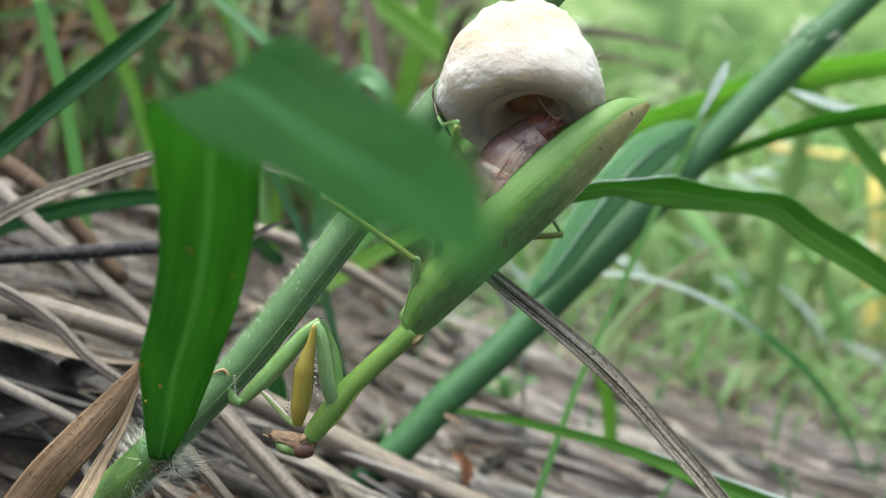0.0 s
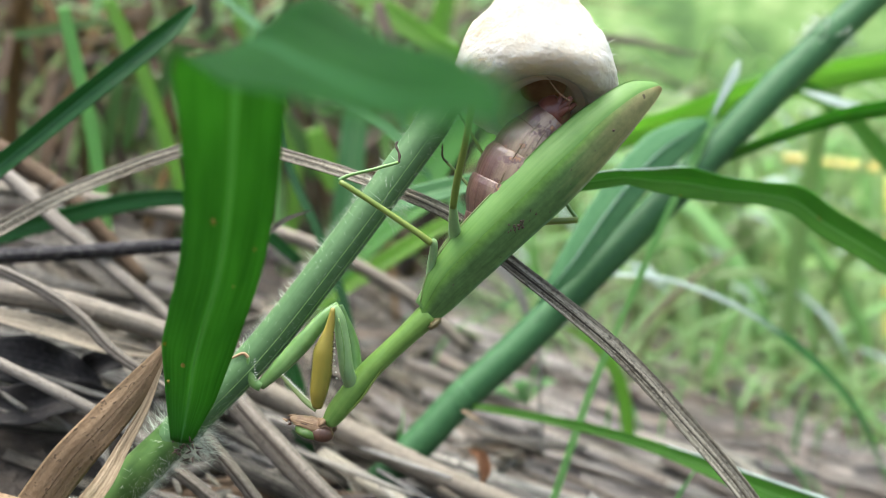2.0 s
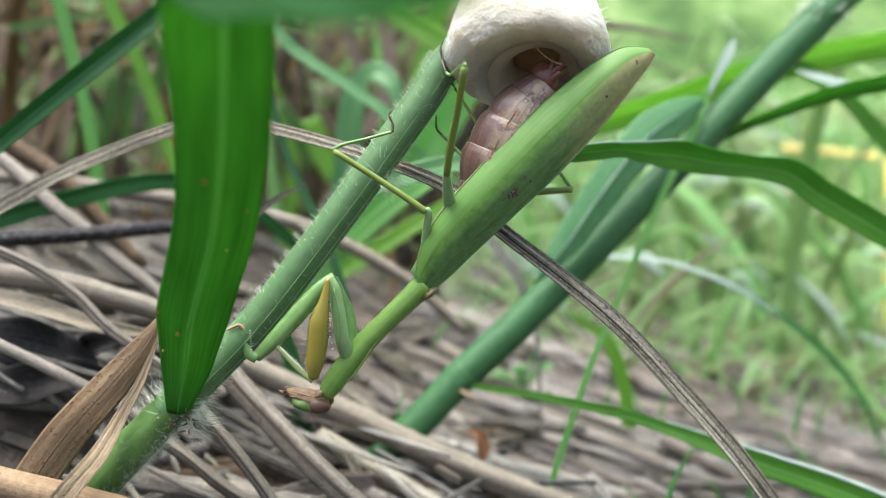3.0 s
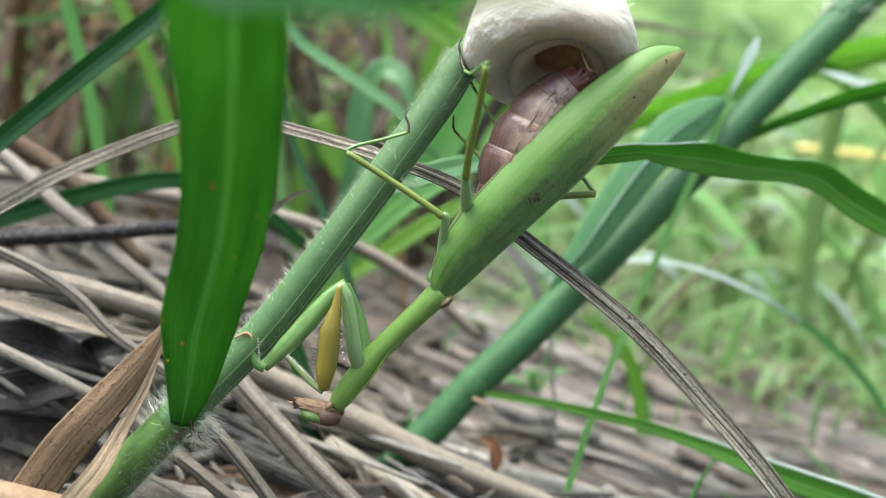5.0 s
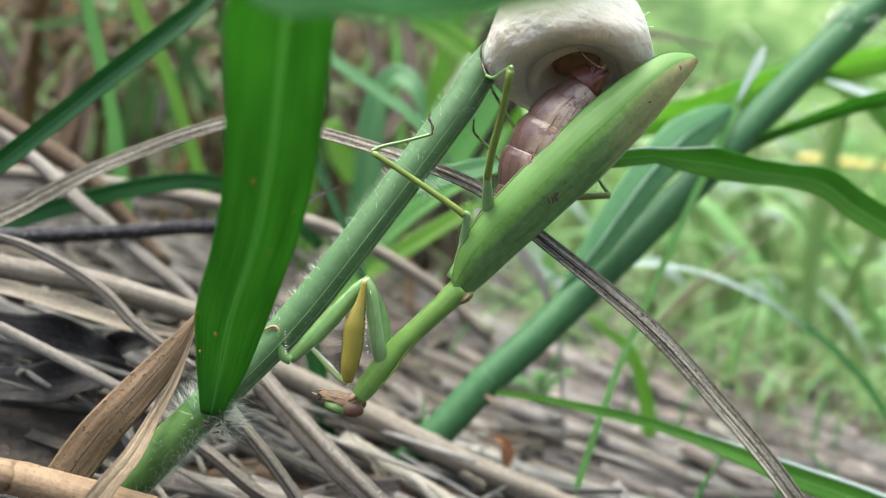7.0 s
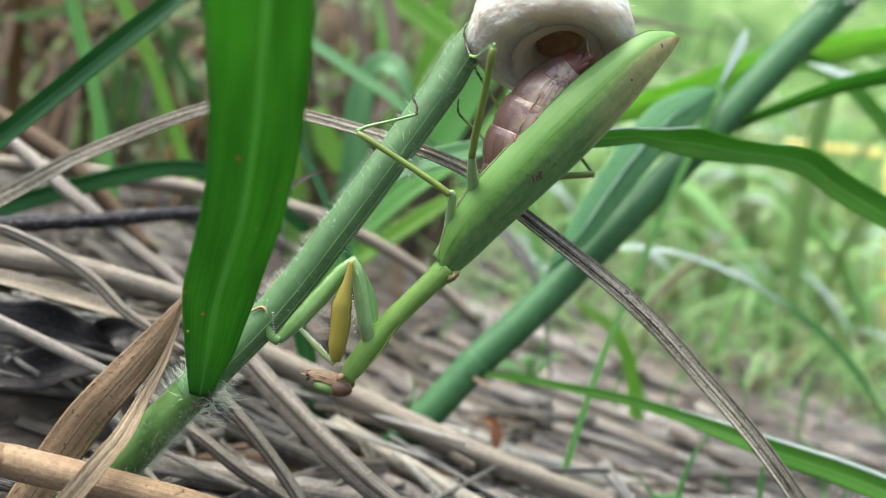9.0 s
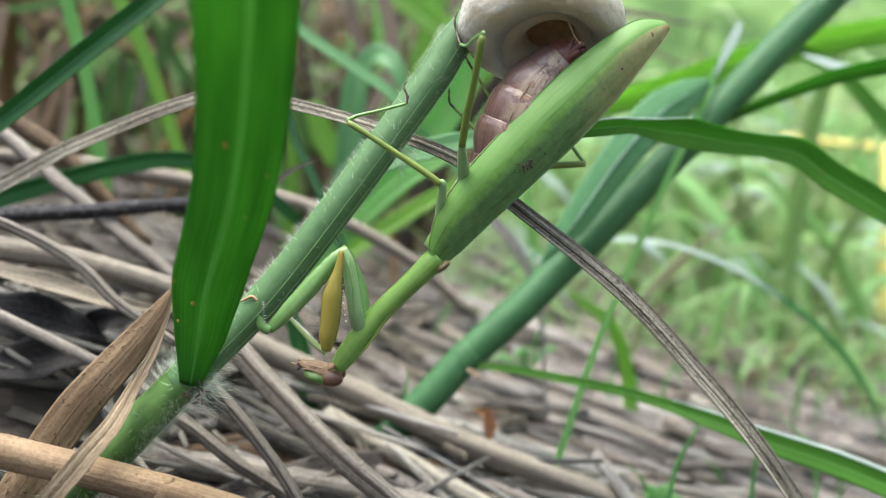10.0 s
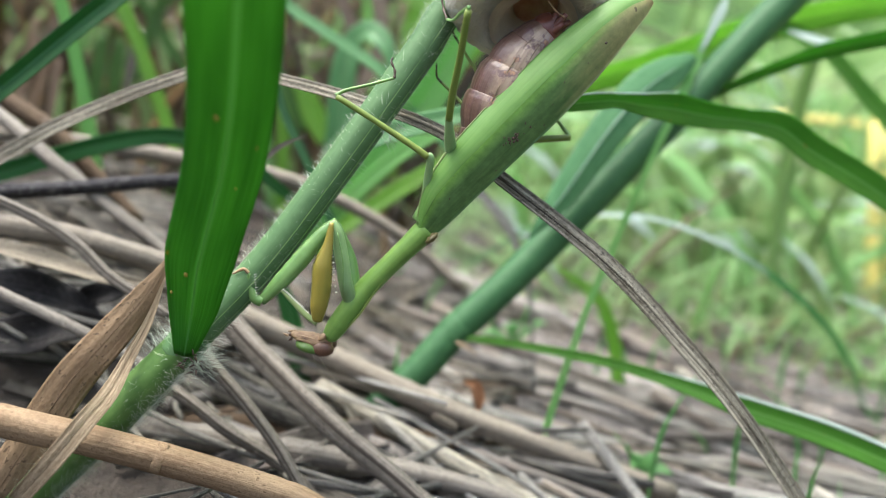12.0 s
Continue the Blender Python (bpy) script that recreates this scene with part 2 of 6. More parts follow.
def straw_material(name, dark, light, islands=False, across=22.0, rough=0.8, along=0.35, grey_part=0.75, crisp=0.0, vary=0.8):
    """Dead grass: dry fibres, grey weathering, dark flecks."""
    m, n, l, p, out = nodes_of(name)
    vec, u, v, rnd = streaks(n, l, across, along)
    fibre = noise_at(n, l, vec, 1.0, 3.0, 0.6)
    vec2, _, _, _ = streaks(n, l, 3.0, 1.6)
    patch = noise_at(n, l, vec2, 1.0, 4.0, 0.65)
    if islands:
        g = n.new("ShaderNodeNewGeometry")
        rnd = g.outputs["Random Per Island"]
    col = ramp(n, l, fibre, [(0.3 + crisp, dark), (0.52, tuple((a + b) / 2 for a, b in zip(dark, light))), (0.72 - crisp, light)])
    grey = tuple(0.75 * sum(light) / 3 + 0.25 * c for c in light)
    col = mix(n, l, math_node(n, l, "MULTIPLY", patch, 0.8), col, mix(n, l, grey_part, col, grey))
    fleck = ramp(n, l, noise_at(n, l, vec2, 6.0, 2.0), [(0.58, (0, 0, 0)), (0.66, (0.75, 0.75, 0.75))])
    col = mix(n, l, fleck, col, tuple(0.35 * c for c in dark))
    hs = n.new("ShaderNodeHueSaturation")
    l.new(math_node(n, l, "MULTIPLY_ADD", rnd, vary, 0.95 - 0.5 * vary), hs.inputs["Value"])
    l.new(math_node(n, l, "MULTIPLY_ADD", math_node(n, l, "FRACT", math_node(n, l, "MULTIPLY", rnd, 7.3)), 0.7, 0.5), hs.inputs["Saturation"])
    l.new(col, hs.inputs["Color"])
    l.new(hs.outputs["Color"], p.inputs["Base Color"])
    p.inputs["Roughness"].default_value = rough
    p.inputs["Specular IOR Level"].default_value = 0.15
    bump(n, l, p, math_node(n, l, "ADD", fibre, patch), 0.8, 0.04)
    return m


def weathered_material(name, dark, light, fleck, groove=None, pits=0.62, fibres=0.4):
    """Bleached dead leaf: fibres in bundles, fine flecks and pits, and one dark furrow lengthwise."""
    m, n, l, p, out = nodes_of(name)
    vec, u, v, rnd = streaks(n, l, 18.0, 0.5)
    fibre = noise_at(n, l, vec, 1.0, 2.0)
    vec2, _, _, _ = streaks(n, l, 9.0, 12.0)
    grain = noise_at(n, l, vec2, 1.0, 3.0, 0.7)
    vec3, _, _, _ = streaks(n, l, 2.0, 0.9)
    broad = noise_at(n, l, vec3, 1.0, 3.0)
    f = math_node(n, l, "ADD", math_node(n, l, "MULTIPLY", fibre, fibres), math_node(n, l, "MULTIPLY_ADD", grain, 0.4, math_node(n, l, "MULTIPLY", broad, 0.6 - fibres)))
    col = ramp(n, l, f, [(0.42, dark), (0.58, light)])
    col = mix(n, l, ramp(n, l, grain, [(pits - 0.04, (0, 0, 0)), (pits + 0.02, (0.8, 0.8, 0.8))]), col, fleck)
    if groove:
        off = math_node(n, l, "ABSOLUTE", math_node(n, l, "SUBTRACT", u, math_node(n, l, "MULTIPLY_ADD", broad, 0.06, groove - 0.03)))
        col = mix(n, l, ramp(n, l, off, [(0.035, (0.97, 0.97, 0.97)), (0.075, (0, 0, 0)), (0.34, (0, 0, 0)), (0.44, (0.6, 0.6, 0.6))]), col, fleck)
    l.new(col, p.inputs["Base Color"])
    p.inputs["Roughness"].default_value = 0.75
    p.inputs["Specular IOR Level"].default_value = 0.3
    bump(n, l, p, f, 0.9, 0.04)
    return m


def skin_material(name, dark, light, rough=0.45, scale=6.0, gloss=0.4, sub=0.0, across=10.0, along=1.0, relief=0.25, deep=1.0):
    """Smooth living skin or rind with soft blotches."""
    m, n, l, p, out = nodes_of(name)
    vec, u, v, rnd = streaks(n, l, across, along)
    a = noise_at(n, l, vec, 1.0, 3.0)
    tc = n.new("ShaderNodeTexCoord")
    b = noise_at(n, l, tc.outputs["Object"], scale / CM, 3.0)
    f = math_node(n, l, "MULTIPLY_ADD", a, 0.5, math_node(n, l, "MULTIPLY", b, 0.5))
    l.new(ramp(n, l, f, [(0.32, dark), (0.68, light)]), p.inputs["Base Color"])
    p.inputs["Roughness"].default_value = rough
    p.inputs["Specular IOR Level"].default_value = gloss
    if sub:
        p.inputs["Subsurface Weight"].default_value = sub
        p.inputs["Subsurface Radius"].default_value = (0.0012, 0.001, 0.0006)
        p.inputs["Subsurface Scale"].default_value = deep
    bump(n, l, p, f, relief, 0.02)
    return m


M_BLADE = leaf_material("broad_leaf_green", (0.05, 0.125, 0.02), (0.095, 0.215, 0.04), (0.15, 0.28, 0.09), through=0.66, across=46.0, crisp=0.0, gloss=0.06, rough=0.55, top=(0.4, 0.62, 0.75))
M_BLADE_DARK = leaf_material("deep_leaf_green", (0.055, 0.165, 0.018), (0.11, 0.265, 0.036), (0.16, 0.32, 0.08), through=0.6, gloss=0.2)
M_BLADE_BLUE = leaf_material("blue_leaf_green", (0.02, 0.09, 0.019), (0.045, 0.155, 0.04), (0.09, 0.22, 0.085), through=0.3, rough=0.4, gloss=0.25, spots=False)
M_RIB = leaf_material("pale_midrib", (0.2, 0.36, 0.09), (0.26, 0.43, 0.14), (0.24, 0.4, 0.12), through=0.15, spots=False)
M_PALE = leaf_material("soft_blue_green", (0.075, 0.19, 0.07), (0.14, 0.29, 0.12), (0.2, 0.34, 0.16), through=0.35, gloss=0.25, spots=False)
M_LIME = leaf_material("young_leaf_green", (0.15, 0.3, 0.038), (0.245, 0.41, 0.075), (0.28, 0.46, 0.1), through=0.6, spots=False)
M_FRESH = leaf_material("fresh_leaf_green", (0.155, 0.325, 0.1), (0.24, 0.43, 0.155), (0.26, 0.42, 0.18), through=0.6, gloss=0.25, spots=False)
M_DULL = leaf_material("dull_leaf_green", (0.06, 0.135, 0.03), (0.11, 0.2, 0.06), (0.13, 0.22, 0.08), through=0.5, gloss=0.2, spots=False)
M_THIN = leaf_material("thin_blade_green", (0.1, 0.25, 0.07), (0.17, 0.35, 0.12), (0.2, 0.36, 0.14), through=0.55, spots=False)
M_FIELD = leaf_material("meadow_green", (0.18, 0.29, 0.095), (0.31, 0.425, 0.185), (0.35, 0.46, 0.23), through=0.5, rough=0.3, spots=False, islands=True)
M_STEM = skin_material("hairy_stem_green", (0.064, 0.128, 0.048), (0.098, 0.18, 0.072), rough=0.6, gloss=0.25, across=12.0, along=0.3, relief=0.2)
M_STEM_TOO = skin_material("smooth_stem_green", (0.026, 0.08, 0.028), (0.05, 0.126, 0.047), rough=0.55, gloss=0.2, across=12.0, along=0.2)
M_SHEATH_OLIVE = skin_material("sheath_olive", (0.04, 0.09, 0.018), (0.09, 0.165, 0.04), rough=0.55, gloss=0.25, across=7.0, along=0.6, relief=0.25)
# Near-white leaf colour: sky glints painted in, on top of its gloss.
M_GLINT = leaf_material("painted_leaf_glint", (0.3, 0.38, 0.33), (0.46, 0.53, 0.47), (0.48, 0.55, 0.48), through=0.3, rough=0.3, gloss=0.8, spots=False)
M_PALE_KEEL = leaf_material("pale_keel", (0.16, 0.28, 0.18), (0.24, 0.36, 0.26), (0.26, 0.38, 0.28), through=0.3, spots=False)
M_SHEATH = skin_material("sheath_bluish_green", (0.045, 0.13, 0.05), (0.085, 0.19, 0.08), rough=0.55, gloss=0.15, across=18.0, along=0.2)
M_HAIR = skin_material("plant_hair", (0.5, 0.56, 0.42), (0.75, 0.8, 0.66), rough=0.4)
M_STRAW = straw_material("dry_straw", (0.038, 0.032, 0.023), (0.25, 0.222, 0.163), crisp=0.16, along=0.6, vary=1.0, grey_part=0.35)
M_STRAW_THIN = straw_material("bleached_straw", (0.11, 0.094, 0.066), (0.37, 0.335, 0.25), crisp=0.14, along=0.8, across=14.0)
M_STRAW_GREY = weathered_material("grey_weathered_blade", (0.07, 0.058, 0.038), (0.46, 0.42, 0.32), (0.028, 0.02, 0.013), groove=0.56, pits=0.6, fibres=0.45)
M_LEAF_TAN = weathered_material("tan_dead_leaf", (0.135, 0.087, 0.046), (0.22, 0.15, 0.085), (0.05, 0.03, 0.015), pits=0.63, fibres=0.12)
M_STALK_TAN = weathered_material("tan_dry_stalk", (0.17, 0.11, 0.06), (0.285, 0.2, 0.118), (0.09, 0.054, 0.025), pits=0.64, fibres=0.22)
# Near-black: paints the shade, and the black bits, in gaps of the litter.
M_GAP_SHADE = weathered_material("gap_shade_leaf", (0.008, 0.007, 0.006), (0.035, 0.03, 0.027), (0.09, 0.08, 0.07), pits=0.68)
M_LEAF_BEIGE = weathered_material("beige_dead_leaf", (0.15, 0.122, 0.088), (0.33, 0.285, 0.21), (0.05, 0.036, 0.024), pits=0.66)
M_STALK_GREY = weathered_material("grey_dry_stalk", (0.122, 0.106, 0.086), (0.25, 0.22, 0.182), (0.065, 0.052, 0.04), pits=0.66)
M_STALK_FIBRE = weathered_material("fibrous_grey_stalk", (0.105, 0.09, 0.07), (0.255, 0.222, 0.182), (0.045, 0.035, 0.026), groove=0.42, pits=0.64)
M_STALK_SMOOTH = weathered_material("smooth_grey_stalk", (0.155, 0.13, 0.1), (0.255, 0.22, 0.17), (0.09, 0.07, 0.05), pits=0.7)
M_LEAF_PALE = weathered_material("pale_dead_leaf", (0.17, 0.12, 0.07), (0.33, 0.255, 0.165), (0.1, 0.06, 0.03), pits=0.68)
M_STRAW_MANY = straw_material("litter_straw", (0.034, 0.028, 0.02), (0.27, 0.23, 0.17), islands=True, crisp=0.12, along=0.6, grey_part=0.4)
# Lighter copy of the litter straw, painting in stronger light at the foot.
M_STRAW_LIT = straw_material("lit_litter_straw", (0.12, 0.1, 0.08), (0.37, 0.315, 0.255), islands=True, crisp=0.06, along=0.5, grey_part=0.3, vary=0.6)
M_STRAW_BROWN = straw_material("brown_dead_leaf", (0.115, 0.073, 0.042), (0.27, 0.19, 0.122), grey_part=0.25)
M_RUST = straw_material("rust_dead_leaf", (0.2, 0.09, 0.04), (0.36, 0.18, 0.09), grey_part=0.1)
M_DRY = straw_material("standing_dead_grass", (0.028, 0.018, 0.008), (0.25, 0.168, 0.082), islands=True, grey_part=0.0)
M_DARK = weathered_material("blackened_stalk", (0.008, 0.007, 0.008), (0.05, 0.046, 0.05), (0.2, 0.185, 0.17), pits=0.62)
M_WING_EDGE = skin_material("wing_margin_green", (0.088, 0.195, 0.034), (0.14, 0.262, 0.06), rough=0.5, gloss=0.3, across=9.0, along=1.2, scale=3.0, sub=0.15)
M_PRONOTUM = skin_material("mantis_green", (0.105, 0.205, 0.035), (0.175, 0.295, 0.06), rough=0.42, sub=0.1)
M_LEG = skin_material("leg_green", (0.1, 0.21, 0.05), (0.2, 0.335, 0.11), rough=0.33, gloss=0.5, across=5.0, sub=0.15)
M_LEG_PALE = skin_material("leg_pale_green", (0.19, 0.31, 0.12), (0.27, 0.4, 0.18), rough=0.4, gloss=0.4, across=4.0, sub=0.15)
M_FACE_GREEN = skin_material("face_green", (0.05, 0.1, 0.018), (0.12, 0.2, 0.045), rough=0.35, scale=10.0)
M_CREASE = skin_material("wing_crease_green", (0.055, 0.125, 0.03), (0.085, 0.17, 0.04), rough=0.5)
M_LEG_OLIVE = skin_material("leg_olive", (0.13, 0.19, 0.03), (0.2, 0.25, 0.05), rough=0.4)
M_AMBER = skin_material("inner_thigh_amber", (0.15, 0.155, 0.024), (0.27, 0.2, 0.034), rough=0.35, sub=0.15, scale=2.0, across=2.0)
M_VEIN = skin_material("wing_vein_tan", (0.17, 0.24, 0.08), (0.25, 0.3, 0.12), rough=0.45)
M_FOOT = skin_material("foot_brown", (0.03, 0.017, 0.013), (0.1, 0.06, 0.04), rough=0.5)
M_SPINE = skin_material("spine_black", (0.012, 0.01, 0.01), (0.03, 0.022, 0.02), rough=0.3)
M_DOT = skin_material("ivory_tubercle", (0.6, 0.62, 0.5), (0.8, 0.8, 0.7), rough=0.3)
M_ABDOMEN_TIP = skin_material("abdomen_tip_red_brown", (0.075, 0.022, 0.015), (0.2, 0.075, 0.05), rough=0.28, scale=5.0, relief=0.4)
M_FLECK = skin_material("leaf_fleck", (0.2, 0.1, 0.015), (0.36, 0.3, 0.04), rough=0.6, scale=30.0)
M_HINGE = skin_material("hinge_brown", (0.07, 0.05, 0.02), (0.2, 0.17, 0.07), rough=0.4)
M_EYE = skin_material("eye_brown", (0.05, 0.023, 0.014), (0.13, 0.065, 0.038), rough=0.35, gloss=0.4)
M_FACE = skin_material("face_pink_brown", (0.15, 0.075, 0.038), (0.5, 0.345, 0.19), rough=0.5, scale=9.0, across=6.0)


def wing_material():
    """The back field of the folded wing: blue-green, tan towards the tip, with fine net veins and dirt specks."""
    m, n, l, p, out = nodes_of("wing_back_green")
    vec, u, v, rnd = streaks(n, l, 7.0, 1.6)
    a = noise_at(n, l, vec, 1.0, 4.0)
    base = ramp(n, l, a, [(0.3, (0.072, 0.145, 0.042)), (0.7, (0.12, 0.218, 0.068))])
    front = ramp(n, l, math_node(n, l, "MULTIPLY_ADD", a, 0.12, u), [(0.06, (1, 1, 1)), (0.4, (0, 0, 0))])
    base = mix(n, l, front, base, (0.155, 0.31, 0.052))
    far = ramp(n, l, math_node(n, l, "MULTIPLY_ADD", u, 0.15, math_node(n, l, "MULTIPLY_ADD", a, 0.25, math_node(n, l, "DIVIDE", v, 4.2))), [(0.74, (0, 0, 0)), (1.14, (0.85, 0.85, 0.85))])
    base = mix(n, l, far, base, (0.3, 0.265, 0.12))
    tip = ramp(n, l, math_node(n, l, "DIVIDE", v, 3.9), [(0.955, (0, 0, 0)), (0.99, (0.8, 0.8, 0.8))])
    base = mix(n, l, tip, base, (0.25, 0.15, 0.06))
    tc = n.new("ShaderNodeTexCoord")
    s = noise_at(n, l, tc.outputs["Object"], 4.5 / CM, 2.0)
    base = mix(n, l, ramp(n, l, s, [(0.75, (0, 0, 0)), (0.78, (0.8, 0.8, 0.8))]), base, (0.06, 0.04, 0.025))
    mottle = noise_at(n, l, tc.outputs["Object"], 9.0 / CM, 4.0, 0.65)
    base = mix(n, l, 1.0, base, ramp(n, l, mottle, [(0.35, (0.82, 0.84, 0.8)), (0.65, (1.15, 1.15, 1.1))]), "MULTIPLY")
    l.new(base, p.inputs["Base Color"])
    p.inputs["Roughness"].default_value = 0.45
    p.inputs["Specular IOR Level"].default_value = 0.4
    bump(n, l, p, a, 0.3, 0.015)
    return m


def foam_material():
    """Dried foam: ivory, tan where older, pitted with fine bubbles."""
    m, n, l, p, out = nodes_of("egg_case_foam")
    tc = n.new("ShaderNodeTexCoord")
    g = tc.outputs["Object"]
    a = noise_at(n, l, g, 1.6 / CM, 4.0)
    b = noise_at(n, l, g, 9.0 / CM, 3.0)
    base = ramp(n, l, a, [(0.35, (0.38, 0.352, 0.288)), (0.6, (0.44, 0.426, 0.38))])
    sep = n.new("ShaderNodeSeparateXYZ")
    l.new(g, sep.inputs["Vector"])
    old = math_node(n, l, "ADD", math_node(n, l, "MULTIPLY_ADD", sep.outputs["X"], -0.35 / CM, math_node(n, l, "MULTIPLY", sep.outputs["Z"], 1.0 / CM)), math_node(n, l, "MULTIPLY", a, 0.9))
    base = mix(n, l, ramp(n, l, old, [(0.66, (0, 0, 0)), (0.92, (0.8, 0.8, 0.8))]), base, (0.34, 0.29, 0.2))
    l.new(base, p.inputs["Base Color"])
    p.inputs["Roughness"].default_value = 0.75
    p.inputs["Specular IOR Level"].default_value = 0.3
    p.inputs["Subsurface Weight"].default_value = 0.85
    p.inputs["Subsurface Radius"].default_value = (0.008, 0.007, 0.0055)
    p.inputs["Subsurface Scale"].default_value = 1.0
    vo = n.new("ShaderNodeTexVoronoi")
    vo.inputs["Scale"].default_value = 22.0 / CM
    l.new(g, vo.inputs["Vector"])
    bump(n, l, p, math_node(n, l, "ADD", math_node(n, l, "MULTIPLY", b, 0.5), math_node(n, l, "MULTIPLY", vo.outputs["Distance"], 0.5)), 0.45, 0.04)
    return m


def soil_material():
    m, n, l, p, out = nodes_of("soil_and_thatch")
    tc = n.new("ShaderNodeTexCoord")
    a = noise_at(n, l, tc.outputs["Object"], 0.6 / CM, 6.0, 0.65)
    b = noise_at(n, l, tc.outputs["Object"], 4.0 / CM, 4.0, 0.6)
    c = mix(n, l, 0.5, ramp(n, l, a, [(0.3, (0.01, 0.008, 0.006)), (0.7, (0.05, 0.038, 0.027))]), ramp(n, l, b, [(0.3, (0.01, 0.008, 0.006)), (0.7, (0.055, 0.042, 0.03))]))
    sep = n.new("ShaderNodeSeparateXYZ")
    l.new(tc.outputs["Object"], sep.inputs["Vector"])
    low = noise_at(n, l, tc.outputs["Object"], 0.12 / CM, 3.0)
    beyond = math_node(n, l, "MULTIPLY_ADD", sep.outputs["Y"], 0.09 / CM, math_node(n, l, "MULTIPLY", sep.outputs["X"], 0.035 / CM))
    cover = ramp(n, l, math_node(n, l, "MULTIPLY", math_node(n, l, "ADD", beyond, low), 0.25), [(0.7, (0, 0, 0)), (0.85, (1, 1, 1))])
    moss = ramp(n, l, math_node(n, l, "MULTIPLY_ADD", a, 0.5, math_node(n, l, "MULTIPLY", low, 0.5)), [(0.35, (0.12, 0.2, 0.06)), (0.52, (0.26, 0.38, 0.135)), (0.68, (0.47, 0.52, 0.3))])
    c = mix(n, l, cover, c, moss)
    l.new(c, p.inputs["Base Color"])
    p.inputs["Roughness"].default_value = 0.95
    bump(n, l, p, b, 0.8, 0.3)
    return m


def abdomen_material():
    """Brown plates at one side, a cream band with fine lines along the back, violet and orange blotches at the other side."""
    m, n, l, p, out = nodes_of("abdomen_brown")
    vec, u, v, rnd = streaks(n, l, 22.0, 0.6)
    lines = noise_at(n, l, vec, 1.0, 2.0)
    tc = n.new("ShaderNodeTexCoord")
    b = noise_at(n, l, tc.outputs["Object"], 3.5 / CM, 4.0, 0.65)
    c = noise_at(n, l, tc.outputs["Object"], 7.0 / CM, 3.0, 0.6)
    across = math_node(n, l, "ADD", u, math_node(n, l, "MULTIPLY_ADD", b, 0.3, -0.15))
    col = ramp(n, l, across, [(0.0, (0.05, 0.026, 0.02)), (0.3, (0.11, 0.06, 0.045)), (0.38, (0.32, 0.235, 0.16)), (0.5, (0.38, 0.29, 0.2)), (0.62, (0.25, 0.185, 0.18)), (1.0, (0.13, 0.075, 0.068))])
    col = mix(n, l, ramp(n, l, lines, [(0.35, (0.5, 0.5, 0.5)), (0.55, (0, 0, 0))]), col, (0.17, 0.1, 0.075))
    blot = math_node(n, l, "MULTIPLY_ADD", u, 0.25, c)
    col = mix(n, l, ramp(n, l, blot, [(0.62, (0, 0, 0)), (0.7, (0.8, 0.8, 0.8))]), col, (0.1, 0.05, 0.055))
    blot = math_node(n, l, "MULTIPLY_ADD", u, 0.25, b)
    col = mix(n, l, ramp(n, l, blot, [(0.69, (0, 0, 0)), (0.77, (0.75, 0.75, 0.75))]), col, (0.42, 0.22, 0.09))
    l.new(col, p.inputs["Base Color"])
    p.inputs["Roughness"].default_value = 0.34
    p.inputs["Specular IOR Level"].default_value = 0.5
    bump(n, l, p, math_node(n, l, "ADD", lines, b), 0.5, 0.025)
    return m


M_ABDOMEN = abdomen_material()
M_WING = wing_material()
M_FOAM = foam_material()
M_SOIL = soil_material()
M_CAVITY = skin_material("egg_chamber_tan", (0.36, 0.2, 0.11), (0.62, 0.43, 0.27), rough=0.6, across=6.0, along=2.0)
# Tan stain, set lighter than the shell to make up for dim light below.
M_UNDER = skin_material("lit_foam_tan", (0.5, 0.4, 0.28), (0.66, 0.57, 0.44), rough=0.6, scale=2.0, across=5.0, along=4.0, sub=0.85, deep=6.0)
M_YELLOW = skin_material("yellow_paint", (0.72, 0.58, 0.16), (0.8, 0.68, 0.24), rough=0.5, scale=0.2, relief=0.05)


# ---- ground ----
def build_ground():
    g = Geo()
    ax = np.r_[-4000, -1500, -500, -200, -100, np.arange(-60, 60.1, 1.0), 100, 200, 500, 1500, 4000]
    ay = np.r_[-4000, -1500, -500, -200, -100, np.arange(-40, 80.1, 1.0), 110, 200, 500, 1500, 4000]
    X, Y = np.meshgrid(ax, ay)
    Z = ground_height(X, Y)
    w = len(ax)
    faces = [(j * w + i, j * w + i + 1, (j + 1) * w + i + 1, (j + 1) * w + i) for j in range(len(ay) - 1) for i in range(w - 1)]
    g.add(np.stack([X, Y, Z], -1).reshape(-1, 3), faces, np.stack([X, Y], -1).reshape(-1, 2))
    single("ground", g, M_SOIL, (0, 0, 0), "dark brown soil of a sloping grassy bank", "ground", kind="structure")


build_ground()


# ---- the hairy stem with its broad leaf ----
STEM = [(-6.0, 8.15, 0.0), (-5.14, 8.2, 0.79), (-4.2, 8.25, 1.64), (-3.25, 8.4, 2.55), (-2.37, 8.65, 3.42), (-1.38, 8.9, 4.65), (-0.4, 9.25, 5.96), (0.0, 9.4, 6.53), (1.34, 9.75, 7.87), (1.96, 9.95, 8.55), (3.2, 10.4, 10.0)]


